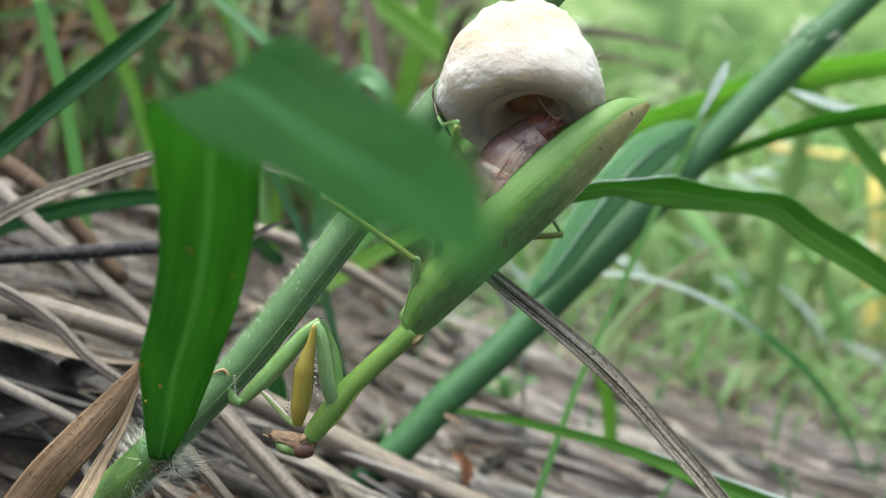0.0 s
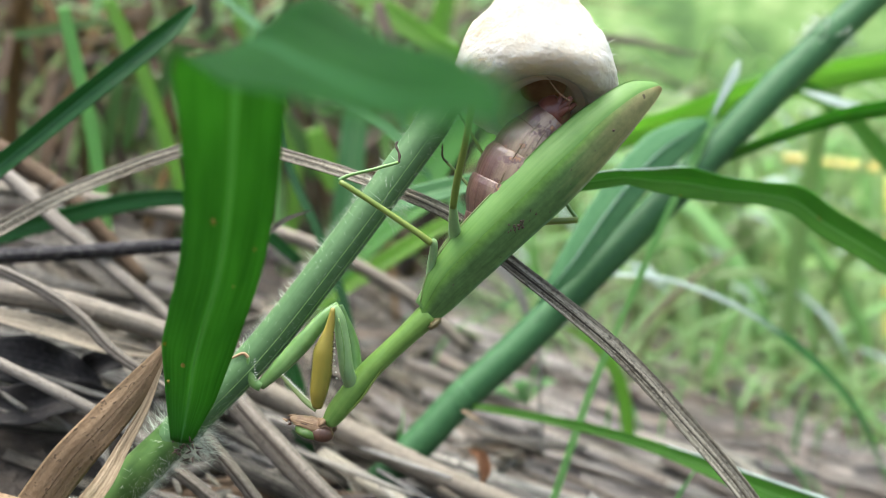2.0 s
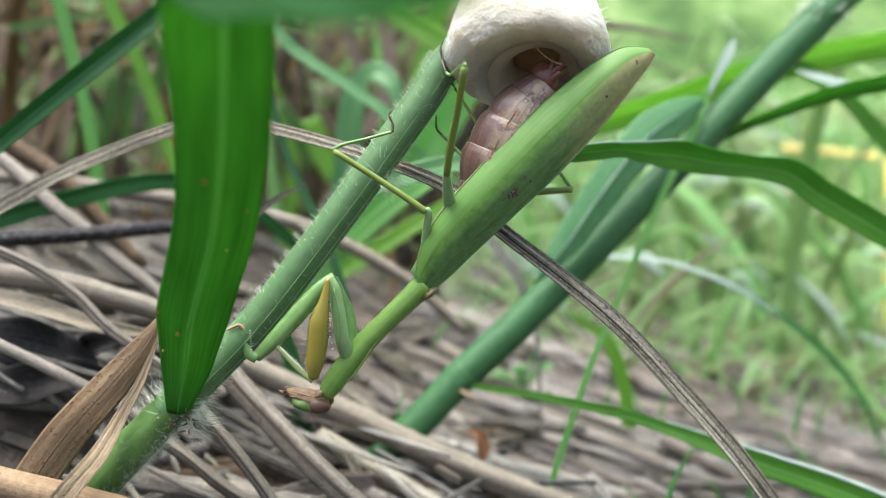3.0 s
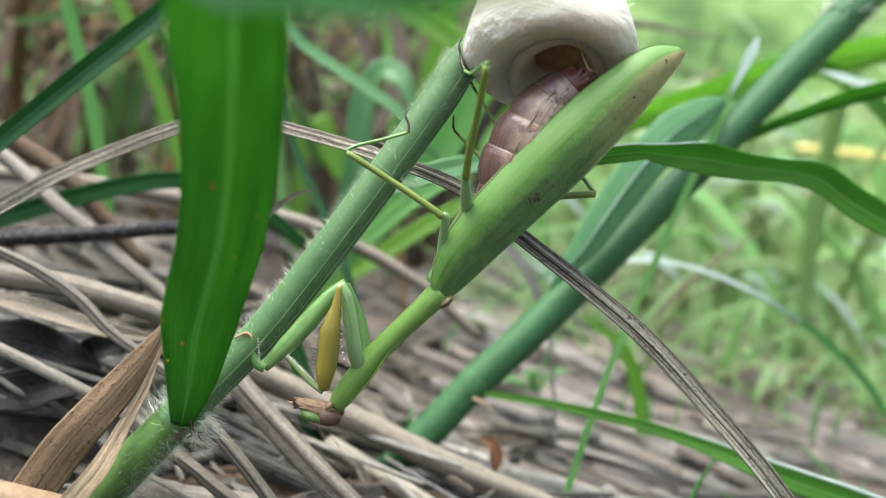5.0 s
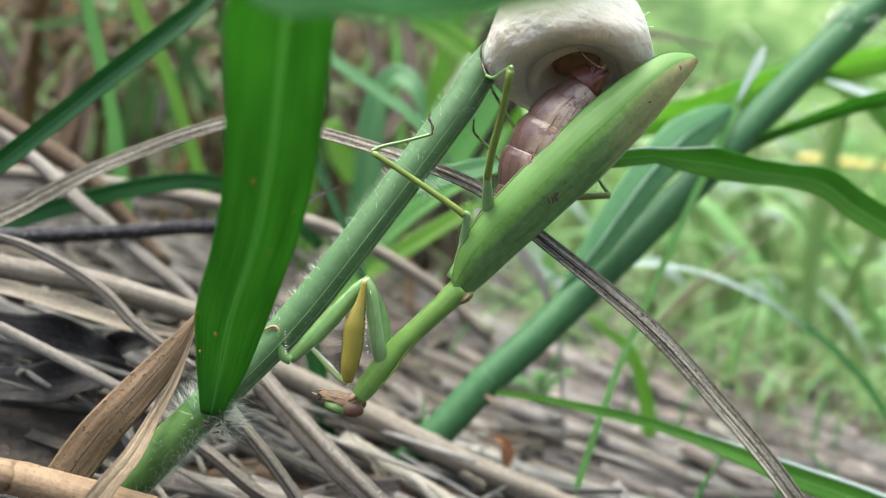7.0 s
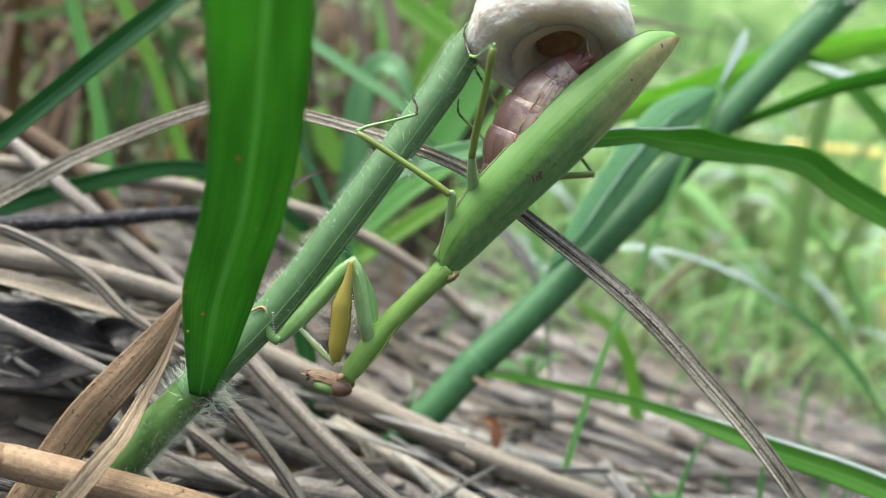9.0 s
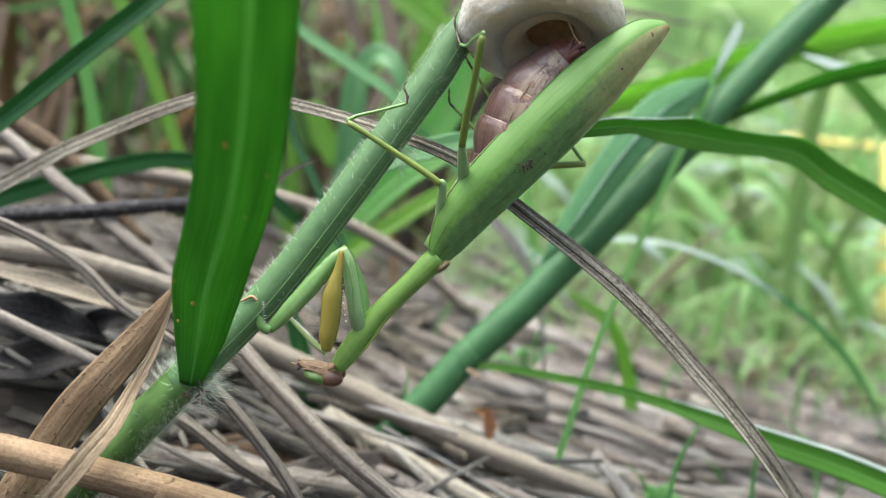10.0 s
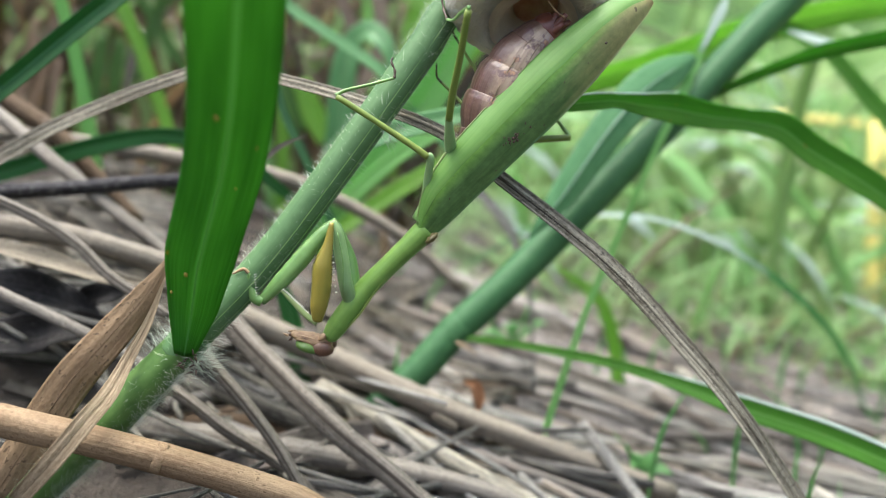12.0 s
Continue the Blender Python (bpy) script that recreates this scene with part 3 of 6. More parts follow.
def hairs_along(path, radius, count, length, rng, lean=0.35, side=None):
    t = unit(np.gradient(path, axis=0))
    roots, ways = [], []
    for _ in range(count):
        k = rng.uniform(0, len(path) - 1.001)
        i = int(k)
        c = path[i] + (path[i + 1] - path[i]) * (k - i)
        q = rng.normal(size=3) + (0 if side is None else 1.6 * np.asarray(side))
        q = unit(q - (q @ t[i]) * t[i])
        if q[1] < -0.5 and side is None and rng.random() < 0.75:
            q = -q
        roots.append(c + q * radius * 0.97)
        ways.append(q + lean * t[i] * rng.uniform(-0.3, 1.2) + 0.25 * rng.normal(size=3))
    return roots, ways, rng.uniform(0.4, 1.1, count) * length


def build_stem():
    rng = np.random.default_rng(4)
    s = thing("hairy_grass_stem", STEM[0], "slanting green grass stem with fine white hairs and one broad leaf", "grass stem")
    lower = tube(Geo(), STEM[:4], [0.245, 0.245, 0.25, 0.215], 10, 28)
    part("lower_culm", lower, M_SHEATH_OLIVE, s, "olive-green sheathed lower stem")
    upper = tube(Geo(), STEM[3:], [0.215, 0.205, 0.21, 0.215, 0.215, 0.21, 0.2, 0.18], 10, 28)
    part("upper_culm", upper, M_STEM, s)
    node = tube(Geo(), [(-3.42, 8.38, 2.39), (-3.3, 8.4, 2.5), (-3.15, 8.42, 2.65)], [0.22, 0.24, 0.22], 5, 20, rough=0.03)
    part("node", node, M_STEM, s, "swollen joint with dark scales")
    upath, lpath = curve(STEM[3:8], 12), curve(STEM[1:4], 12)
    h = Geo()
    spikes(h, *hairs_along(upath, 0.212, 2600, 0.13, rng), 0.0015)
    spikes(h, *hairs_along(lpath, 0.24, 700, 0.16, rng, 0.5), 0.0014)
    spikes(h, *hairs_along(lpath, 0.24, 2200, 0.16, rng, 0.7, (0.8, -0.15, -0.8)), 0.001)
    spikes(h, *hairs_along(upath, 0.208, 900, 0.055, rng, 0.9, (0.6, -0.6, -0.5)), 0.0008)
    spikes(h, *hairs_along(curve([(-3.55, 8.36, 2.28), (-3.3, 8.4, 2.5), (-3.1, 8.42, 2.7)], 8), 0.24, 340, 0.32, rng, 0.1), 0.0018)
    spikes(h, *hairs_along(np.linspace((-0.98, 8.98, 5.0), (-0.76, 9.05, 5.22), 6), 0.19, 260, 0.26, rng, -0.4), 0.0018)
    tuft = [np.array((-3.12, 8.32, 2.36)) + rng.normal(size=3) * (0.1, 0.06, 0.12) for _ in range(260)]
    spikes(h, tuft, [np.array((0.9, -0.15, -0.25)) + 0.4 * rng.normal(size=3) for _ in tuft], rng.uniform(0.12, 0.38, len(tuft)), 0.0017)
    part("hairs", h, M_HAIR, s, "fine white hairs", kind="stuff")
    ut, ub, un = frames(upath, (0, -1, 0))
    for q in (0.35, 1.0):
        part("stem_vein", tube(Geo(), upath + 0.21 * (math.cos(q) * un + math.sin(q) * ub), [0.002, 0.004, 0.004, 0.002], 1, 6), M_RIB, s, "fine pale line along the stem")
    for _ in range(20):
        p = np.array((-3.16, 8.16, 2.36)) + rng.normal(size=3) * (0.09, 0.03, 0.1)
        part("scale", tube(Geo(), [p, p + unit(rng.normal(size=3)) * 0.07], [0.013, 0.006], 2, 5), M_FOOT, s)
    ctrl = [(-3.22, 8.15, 2.44), (-3.03, 7.95, 3.0), (-2.74, 7.45, 3.66), (-2.25, 6.75, 4.57), (-1.92, 6.1, 5.3), (-1.68, 5.5, 5.92), (-1.45, 4.88, 6.33), (-1.19, 4.55, 6.31), (-0.84, 4.1, 6.12), (-0.38, 3.4, 5.89), (-0.07, 2.6, 5.76), (0.12, 1.9, 5.66)]
    wid = [0.24, 0.56, 0.73, 0.75, 0.76, 0.79, 0.84, 0.88, 0.86, 0.74, 0.5, 0.04]
    nor = [(0.1, -0.9, -0.3), (0.1, -0.9, -0.35), (0.08, -0.85, -0.45), (0.05, -0.8, -0.55), (0.1, -0.65, -0.65), (0.19, -0.44, -0.66), (0.37, 0.22, -0.71), (0.34, 0.3, -0.75), (0.3, 0.3, -0.8), (0.25, 0.3, -0.9), (0.2, 0.3, -0.9), (0.1, 0.3, -0.9)]
    for p, r in [((-2.11, 6.24, 5.11), 0.024), ((-2.92, 7.53, 3.51), 0.022), ((-3.15, 7.7, 3.29), 0.014), ((-1.83, 6.49, 4.84), 0.012), ((-2.13, 6.8, 4.46), 0.01), ((-3.09, 8.16, 2.4), 0.012)]:
        part("fleck", ball(Geo(), p, (r, 0.02, r * 1.4), pose(0, 0, 0, 30, 0, 0), 7, 10), M_FLECK, s, "small brown fleck on the leaf")
    leaf_parts(s, "leaf_blade", ctrl, wid, nor, M_BLADE, "broad bright green leaf blade with a pale midrib", fold=-0.2, thick=0.022, steps=10, across=27, wave=0.1, waves=5, grooves=0.012, seed=6)


build_stem()


# ---- the mantis ----
def build_mantis():
    rng = np.random.default_rng(8)
    at = (-0.4, 8.75, 3.75)
    m = thing("praying_mantis", at, "green praying mantis hanging head down on a grass stem, laying eggs", "insect")
    base, tip = np.array((-0.42, 8.78, 3.77)), np.array((2.28, 8.78, 6.5))
    a = unit(tip - base)
    d = np.array((a[2], 0, -a[0]))
    e = np.array((0, -1.0, 0))
    length = np.linalg.norm(tip - base)
    stations = 60
    sv = np.linspace(0, 1, stations)
    up = np.interp(sv, [0, 0.03, 0.08, 0.141, 0.233, 0.312, 0.43, 0.548, 0.669, 0.769, 0.866, 0.93, 0.96, 0.985, 1], [0.09, 0.18, 0.31, 0.4, 0.455, 0.475, 0.48, 0.47, 0.455, 0.405, 0.335, 0.265, 0.2, 0.09, 0.0])
    low = np.interp(sv, [0, 0.06, 0.193, 0.326, 0.4, 0.526, 0.628, 0.722, 0.803, 0.906, 0.95, 0.97, 0.985, 1], [0.13, 0.165, 0.18, 0.205, 0.22, 0.25, 0.25, 0.24, 0.215, 0.175, 0.165, 0.155, 0.145, 0.12])
    ridge = np.interp(sv, [0, 0.033, 0.113, 0.238, 0.356, 0.472, 0.588, 0.698, 0.811, 0.89, 0.95, 1], [-0.05, -0.098, -0.2, -0.215, -0.212, -0.202, -0.193, -0.165, -0.15, -0.1, -0.05, 0.06])
    deep = np.interp(sv, [0, 0.1, 0.3, 0.6, 0.85, 0.96, 1], [0.12, 0.27, 0.39, 0.41, 0.3, 0.16, 0.05])

    soft = np.array((1, 2, 3, 2, 1)) / 9
    up, low, ridge, deep = (np.convolve(np.r_[2 * q[0] - q[2:0:-1], q, 2 * q[-1] - q[-2:-4:-1]], soft, "valid") for q in (up, low, ridge, deep))

    def depth(s_, off):
        """How far the wing stands out at a place along it: highest on the crease, rounding off to both edges."""
        u_, w_, r_, d_ = (np.interp(s_, sv, q) for q in (up, low, ridge, deep))
        x = np.where(off < r_, (r_ - off) / (r_ + u_ + 1e-6), (off - r_) / (w_ - r_ + 1e-6))
        return d_ * np.where(off < r_, 1 - 0.42 * np.clip(x, 0, 1) ** 1.7, 1.0 - 0.52 * np.clip(x, 0, 1) ** 2.0)

    def field(side, lo, hi, rim, cols=11, th=0.014):
        """A strip of wing between two lines of offset and depth, slightly bulged."""
        g = Geo()
        verts, uvs = [], []
        for s_ in (0, 1):
            for i in range(stations):
                x = np.linspace(0, 1, cols)
                off = lo[i] + (hi[i] - lo[i]) * x
                dep = depth(sv[i], off) - s_ * th
                p = base + a * (sv[i] * length) + np.outer(off, d) + np.outer(dep * side, e)
                verts.append(p)
                uvs.append(np.stack([x, np.full(cols, sv[i] * length)], 1))
        k, rows = cols, stations
        f = []
        for s_ in (0, 1):
            o = s_ * rows * k
            for i in range(rows - 1):
                for j in range(k - 1):
                    q = (o + i * k + j, o + i * k + j + 1, o + (i + 1) * k + j + 1, o + (i + 1) * k + j)
                    f.append(q if s_ else q[::-1])
        o = rows * k
        for i in range(rows - 1):
            if rim == 0:
                f.append((i * k, (i + 1) * k, o + (i + 1) * k, o + i * k))
            else:
                f.append((i * k + k - 1, o + i * k + k - 1, o + (i + 1) * k + k - 1, (i + 1) * k + k - 1))
        return g.add(np.concatenate(verts), f, np.concatenate(uvs))

    for side, name in ((1, "forewing"), (-1, "forewing")):
        back = field(side, ridge, low, 1)
        w = part(name, back, M_WING, m, "folded forewing, blue-green turning tan at the tip")
        part("wing_margin", field(side, -up, ridge, 0), M_WING_EDGE, w, "bright green front margin of the wing")
        spot = lambda s_, o: base + a * (s_ * length) + d * o + e * side * (depth(s_, o) + 0.002)
        run = lambda s0, s1, share: [spot(q, np.interp(q, sv, -up) * (1 - share) + np.interp(q, sv, ridge) * share if share <= 1 else np.interp(q, sv, ridge) * (2 - share) + np.interp(q, sv, low) * (share - 1)) for q in np.linspace(s0, s1, 16)]
        part("wing_crease", tube(Geo(), run(0.03, 0.16, 1.02), [0.001, 0.003, 0.002, 0.001], 2, 6), M_CREASE, w, "dark green crease along the wing")
        part("wing_rim", tube(Geo(), run(0.02, 0.6, 0.02), [0.01, 0.011, 0.008, 0.004], 2, 6), M_VEIN, w, "pale wing rim")
        part("wing_vein", tube(Geo(), run(0.35, 0.9, 1.0), [0.0005, 0.0015, 0.0015, 0.0005], 2, 5), M_WING_EDGE, w, "fine wing vein")
    dirt = Geo()
    for s_, o in [(0.44 + 0.03 * rng.normal(), -0.02 + 0.05 * rng.normal()) for _ in range(9)] + [(0.405 + 0.01 * rng.normal(), 0.0 + 0.02 * rng.normal()) for _ in range(22)] + [(0.56, 0.06), (0.6, 0.1), (0.63, -0.02), (0.72, 0.03), (0.3, 0.12), (0.2, -0.2), (0.5, 0.16), (0.8, 0.02), (0.36, 0.18), (0.14, -0.05)]:
        p = base + a * (s_ * length) + d * o + e * depth(s_, o)
        ball(dirt, p, rng.uniform(0.004, 0.02, 3), None, 5, 6)
    part("dirt", dirt, M_FOOT, m, "dark specks of dirt on the wing", kind="stuff")

    pron = Geo()
    tube(pron, [(-1.63, 8.66, 2.455), (-1.59, 8.67, 2.5), (-1.5, 8.69, 2.62), (-1.33, 8.71, 2.84), (-1.11, 8.74, 3.1), (-0.85, 8.75, 3.35), (-0.58, 8.75, 3.6), (-0.36, 8.77, 3.8)], [0.035, 0.1, 0.13, 0.138, 0.132, 0.125, 0.132, 0.155], 7, 18, flat=0.9)
    part("pronotum", pron, M_PRONOTUM, m, "slender green neck shield")
    keel = Geo()
    tube(keel, [(-1.5, 8.66, 2.5), (-1.37, 8.64, 2.61), (-1.2, 8.65, 2.79), (-0.9, 8.68, 3.19), (-0.46, 8.7, 3.58)], [0.006, 0.014, 0.015, 0.016, 0.014], 6, 6)
    part("pronotum_edge", keel, M_LEG_OLIVE, m)
    part("wing_hinge", ball(Geo(), (-0.3, 8.66, 3.7), (0.1, 0.1, 0.045), pose(0, 0, 0, 0, -42, 0), 10, 12, lambda q: q * (1 + 0.15 * np.sin(9 * q[:, :1] + 5 * q[:, 2:]))), M_HINGE, m, "small brown hinge plate")
    belly = Geo()
    tube(belly, [(-0.4, 8.8, 3.85), (-0.15, 8.82, 4.2), (0.05, 8.85, 4.4)], [0.17, 0.2, 0.22], 6, 16)
    part("thorax", belly, M_LEG, m)

    path = curve([(-0.12, 8.9, 4.11), (0.16, 8.92, 4.46), (0.37, 8.94, 4.82), (0.53, 8.95, 5.22), (0.73, 8.95, 5.59), (0.92, 8.93, 5.89), (1.12, 8.9, 6.1), (1.26, 8.85, 6.22)], 10)
    rad = spread([0.18, 0.24, 0.32, 0.42, 0.41, 0.33, 0.23, 0.14], len(path))
    cuts = np.linspace(0, len(path) - 1, 8).astype(int)
    for k in range(7):
        g = Geo()
        seg = path[cuts[k] : cuts[k + 1] + 3]
        x = np.linspace(0, 1, len(seg))
        r = rad[cuts[k] : cuts[k] + len(seg)] * (0.99 + 0.09 * np.sin(x * math.pi) + 0.1 * (x - 0.5))
        tube(g, seg, r, 2, 24, rough=0.01, seed=k)
        if k < 6:
            part("abdomen_segment", g, M_ABDOMEN, m)
    at_, bt, nt = frames(path, (0, -1, 0))
    for q in (-0.1, 0.28, -0.5):
        line = path + (rad * 1.06)[:, None] * (math.cos(q) * nt - math.sin(q) * bt)
        part("abdomen_line", tube(Geo(), line[12:56], [0.003, 0.007, 0.007, 0.003], 1, 6), M_LEAF_PALE, m, "fine cream line along the abdomen")
    # the last segment turns on its hinge, and the feeler on its own
    tail = moving_part("tail_segment", g, M_ABDOMEN_TIP, m, TAIL, "reddish brown last segment")
    for q in ((1.34, 8.68, 6.27), (1.4, 8.78, 6.2), (1.24, 8.74, 6.31), (1.3, 8.66, 6.16)):
        part("egg_laying_valve", tube(Geo(), [(1.16, 8.78, 6.08), q], [0.08, 0.03], 3, 8), M_ABDOMEN_TIP, tail)
    feel = Geo()
    for k in range(11):
        ball(feel, (FEELER[0] + 0.012 * k * k * 0.1, FEELER[1] - 0.004 * k, FEELER[2] + 0.032 * k), (0.013 - 0.0008 * k, 0.013 - 0.0008 * k, 0.019), None, 6, 8)
    MOVERS["feeler"] = moving_part("feeler", feel, M_FACE, tail, FEELER, "beaded pale feeler at the tip")
    MOVERS["tail"] = tail

    crust = lambda q: q * (1 + 0.08 * np.sin(8 * q[:, :1] + 3) * np.sin(9 * q[:, 1:2]) + 0.06 * np.sin(17 * q[:, 2:] + 6 * q[:, :1]))
    headg = Geo()
    tube(headg, [(-2.06, 8.66, 2.55), (-1.98, 8.64, 2.53), (-1.84, 8.66, 2.47), (-1.7, 8.68, 2.42), (-1.58, 8.72, 2.4)], [0.025, 0.06, 0.095, 0.105, 0.06], 6, 18, flat=1.2, rough=0.03, seed=2)
    head = part("head", headg, M_FACE, m, "small triangular head, pink-brown and green")
    for k, (mat, dy) in enumerate(((M_FACE, 0.0), (M_EYE, 0.035), (M_FACE, 0.07), (M_EYE, -0.04))):
        z = 2.56 - 0.025 * k
        part("brow_ridge", tube(Geo(), [(-2.01, 8.6 - 0.5 * dy, z - 0.005), (-1.91, 8.57 - 0.2 * dy, z - 0.02), (-1.78, 8.57, z - 0.06), (-1.66, 8.62, z - 0.1)], [0.004, 0.01, 0.009, 0.004], 5, 7, rough=0.1, seed=k), mat, head)
    part("neck_membrane", ball(Geo(), (-1.68, 8.64, 2.5), (0.075, 0.09, 0.04), pose(0, 0, 0, 0, -35, 0), 10, 14, crust), M_FACE, head, "pale folded neck skin")
    part("face_plate", ball(Geo(), (-1.85, 8.6, 2.385), (0.165, 0.095, 0.068), pose(0, 0, 0, 0, 20, 0), 12, 16, crust), M_FACE_GREEN, head, "dark green face plate")
    for y in (8.6, 8.86):
        part("eye", ball(Geo(), (-1.68, y, 2.365), (0.15, 0.095, 0.098), pose(0, 0, 0, 0, 8, 0), 14, 18), M_EYE, head, "glossy red-brown compound eye")
        part("antenna", tube(Geo(), [(-1.8, y - 0.04, 2.33), (-1.72, y - 0.1, 2.16), (-1.5, y - 0.15, 1.85), (-1.22, y - 0.12, 1.55)], [0.005, 0.004, 0.003, 0.0015], 5, 4), M_LEAF_BEIGE, head)
    for k in range(7):
        p = np.array((-2.03, 8.63, 2.54)) + rng.normal(size=3) * (0.02, 0.03, 0.025)
        w = unit(np.array((-1.0, -0.3, 0.1)) + 0.5 * rng.normal(size=3))
        part("mouthpart", tube(Geo(), [p, p + w * 0.03, p + w * rng.uniform(0.045, 0.075)], [0.018, 0.014, 0.006], 3, 7), (M_FACE, M_EYE)[k % 3 == 0], head)

    def limb(name, ctrl, radii, material, parent, label="", sides=10, flat=0.8):
        return part(name, tube(Geo(), ctrl, radii, 6, sides, flat=flat), material, parent, label)

    def spine_row(parent, a0, b0, count, way, length, width, material, name="spines"):
        g = Geo()
        k = np.linspace(0.05, 0.95, count)[:, None]
        roots = np.asarray(a0) + (np.asarray(b0) - np.asarray(a0)) * k
        spikes(g, roots, [np.asarray(way, float) + 0.1 * rng.normal(size=3) for _ in k], rng.uniform(0.35, 0.75, count) * length, width * 0.75)
        part(name, g, material, parent, kind="stuff")

    # the two grasping legs
    FEMUR = [(-1.47, 8.42, 3.94), (-1.52, 8.4, 3.68), (-1.59, 8.38, 3.43), (-1.62, 8.38, 3.17), (-1.66, 8.38, 2.95), (-1.69, 8.4, 2.76)]
    cx = limb("coxa", [(-1.3, 8.74, 2.85), (-1.35, 8.58, 3.15), (-1.38, 8.53, 3.5), (-1.42, 8.51, 3.8), (-1.47, 8.5, 3.95)], [0.09, 0.088, 0.085, 0.075, 0.045], M_LEG_PALE, m, "pale green upper foreleg")
    part("keel", tube(Geo(), [(-1.37, 8.47, 3.1), (-1.36, 8.43, 3.5), (-1.41, 8.43, 3.82)], [0.006, 0.012, 0.008], 5, 6), M_LEG, cx)
    dots = Geo()
    for k in range(11):
        ball(dots, (-1.46 + 0.006 * rng.normal() - 0.004 * k, 8.44, 3.1 + 0.072 * k), (0.014, 0.014, 0.012), None, 5, 6)
    part("tubercles", dots, M_DOT, cx, "row of ivory dots", kind="stuff")
    fm = limb("femur", FEMUR, [0.025, 0.06, 0.118, 0.12, 0.105, 0.06], M_AMBER, m, "amber-yellow spiny thigh", flat=0.6)
    spine_row(fm, (-1.64, 8.36, 3.6), (-1.8, 8.37, 2.9), 16, (-1, -0.2, 0.1), 0.09, 0.012, M_SPINE)
    spine_row(fm, (-1.46, 8.34, 3.7), (-1.5, 8.34, 3.2), 9, (1, -0.4, 0.1), 0.05, 0.01, M_SPINE)
    tb = limb("tibia", [(-1.69, 8.4, 2.74), (-1.82, 8.42, 2.83), (-1.97, 8.45, 2.98), (-2.13, 8.48, 3.14)], [0.042, 0.036, 0.03, 0.012], M_VEIN, m, "yellow-green spiny shin")
    spine_row(tb, (-1.78, 8.39, 2.85), (-2.1, 8.44, 3.16), 16, (0.5, -0.3, 0.8), 0.06, 0.014, M_DOT)
    spine_row(tb, (-1.76, 8.37, 2.88), (-2.08, 8.42, 3.19), 14, (0.5, -0.2, 0.8), 0.06, 0.008, M_SPINE)
    limb("coxa", [(-1.3, 8.9, 2.95), (-1.36, 9.0, 3.4), (-1.5, 8.98, 3.86)], [0.1, 0.1, 0.06], M_LEG, m)
    fm = limb("femur", [(-1.44, 8.66, 3.94), (-1.6, 8.6, 3.8), (-1.87, 8.54, 3.5), (-2.13, 8.5, 3.23), (-2.37, 8.48, 3.0)], [0.045, 0.085, 0.11, 0.1, 0.06], M_LEG, m, "green thigh reaching to the stem", flat=0.6)
    spine_row(fm, (-1.84, 8.52, 3.36), (-2.2, 8.48, 3.04), 8, (0.3, -0.2, -0.8), 0.05, 0.008, M_SPINE)
    tb = limb("tibia", [(-2.36, 8.48, 3.0), (-2.44, 8.46, 3.05), (-2.49, 8.44, 3.22), (-2.48, 8.42, 3.36)], [0.07, 0.06, 0.04, 0.02], M_LEG, m)
    spine_row(tb, (-2.41, 8.42, 3.07), (-2.41, 8.4, 3.36), 9, (0.8, -0.2, 0.3), 0.07, 0.008, M_DOT)
    limb("tarsus", [(-2.48, 8.42, 3.36), (-2.54, 8.42, 3.41), (-2.68, 8.44, 3.35)], [0.022, 0.02, 0.012], M_FACE, m, sides=6)

    # the walking legs
    limb("trochanter", [(-0.4, 8.8, 3.9), (-0.37, 8.72, 4.12), (-0.33, 8.6, 4.42), (-0.29, 8.47, 4.66), (-0.32, 8.45, 4.72)], [0.04, 0.05, 0.05, 0.045, 0.03], M_LEG_PALE, m)
    limb("femur", [(-0.32, 8.45, 4.68), (-0.5, 8.44, 4.82), (-0.95, 8.46, 5.13), (-1.36, 8.48, 5.4)], [0.042, 0.038, 0.034, 0.036], M_LEG_OLIVE, m, "olive thin middle thigh", sides=8)
    limb("tibia", [(-1.37, 8.48, 5.41), (-1.25, 8.5, 5.47), (-1.0, 8.58, 5.53), (-0.7, 8.68, 5.61)], [0.026, 0.02, 0.018, 0.018], M_LEG, m, sides=8)
    limb("tarsus", [(-0.7, 8.68, 5.61), (-0.69, 8.7, 5.7), (-0.73, 8.72, 5.8), (-0.71, 8.76, 5.86)], [0.022, 0.011, 0.019, 0.01, 0.017, 0.009, 0.015, 0.005], M_FOOT, m, sides=6)
    limb("trochanter", [(0.12, 9.0, 4.36), (0.02, 8.85, 4.55), (-0.05, 8.55, 4.8), (-0.07, 8.26, 5.13)], [0.1, 0.1, 0.075, 0.042], M_LEG_PALE, m)
    limb("femur", [(-0.07, 8.27, 5.1), (-0.02, 8.05, 5.4), (0.06, 7.8, 5.75), (0.14, 7.5, 6.17)], [0.042, 0.042, 0.038, 0.036], M_LEG_OLIVE, m, "olive thin hind thigh", sides=8)
    limb("tibia", [(0.15, 7.5, 6.2), (0.08, 7.8, 6.2), (0.0, 8.3, 6.2), (-0.06, 8.9, 6.3)], [0.026, 0.022, 0.02, 0.018], M_LEG, m, sides=8)
    limb("tarsus", [(-0.06, 8.9, 6.3), (-0.1, 9.05, 6.45), (-0.12, 9.1, 6.62), (-0.08, 9.15, 6.72)], [0.022, 0.011, 0.019, 0.01, 0.017, 0.009, 0.015, 0.005], M_FOOT, m, sides=6)
    limb("tibia", [(0.4, 9.2, 5.5), (0.3, 9.35, 5.72), (0.1, 9.5, 6.08)], [0.022, 0.02, 0.018], M_LEG_OLIVE, m, sides=6)
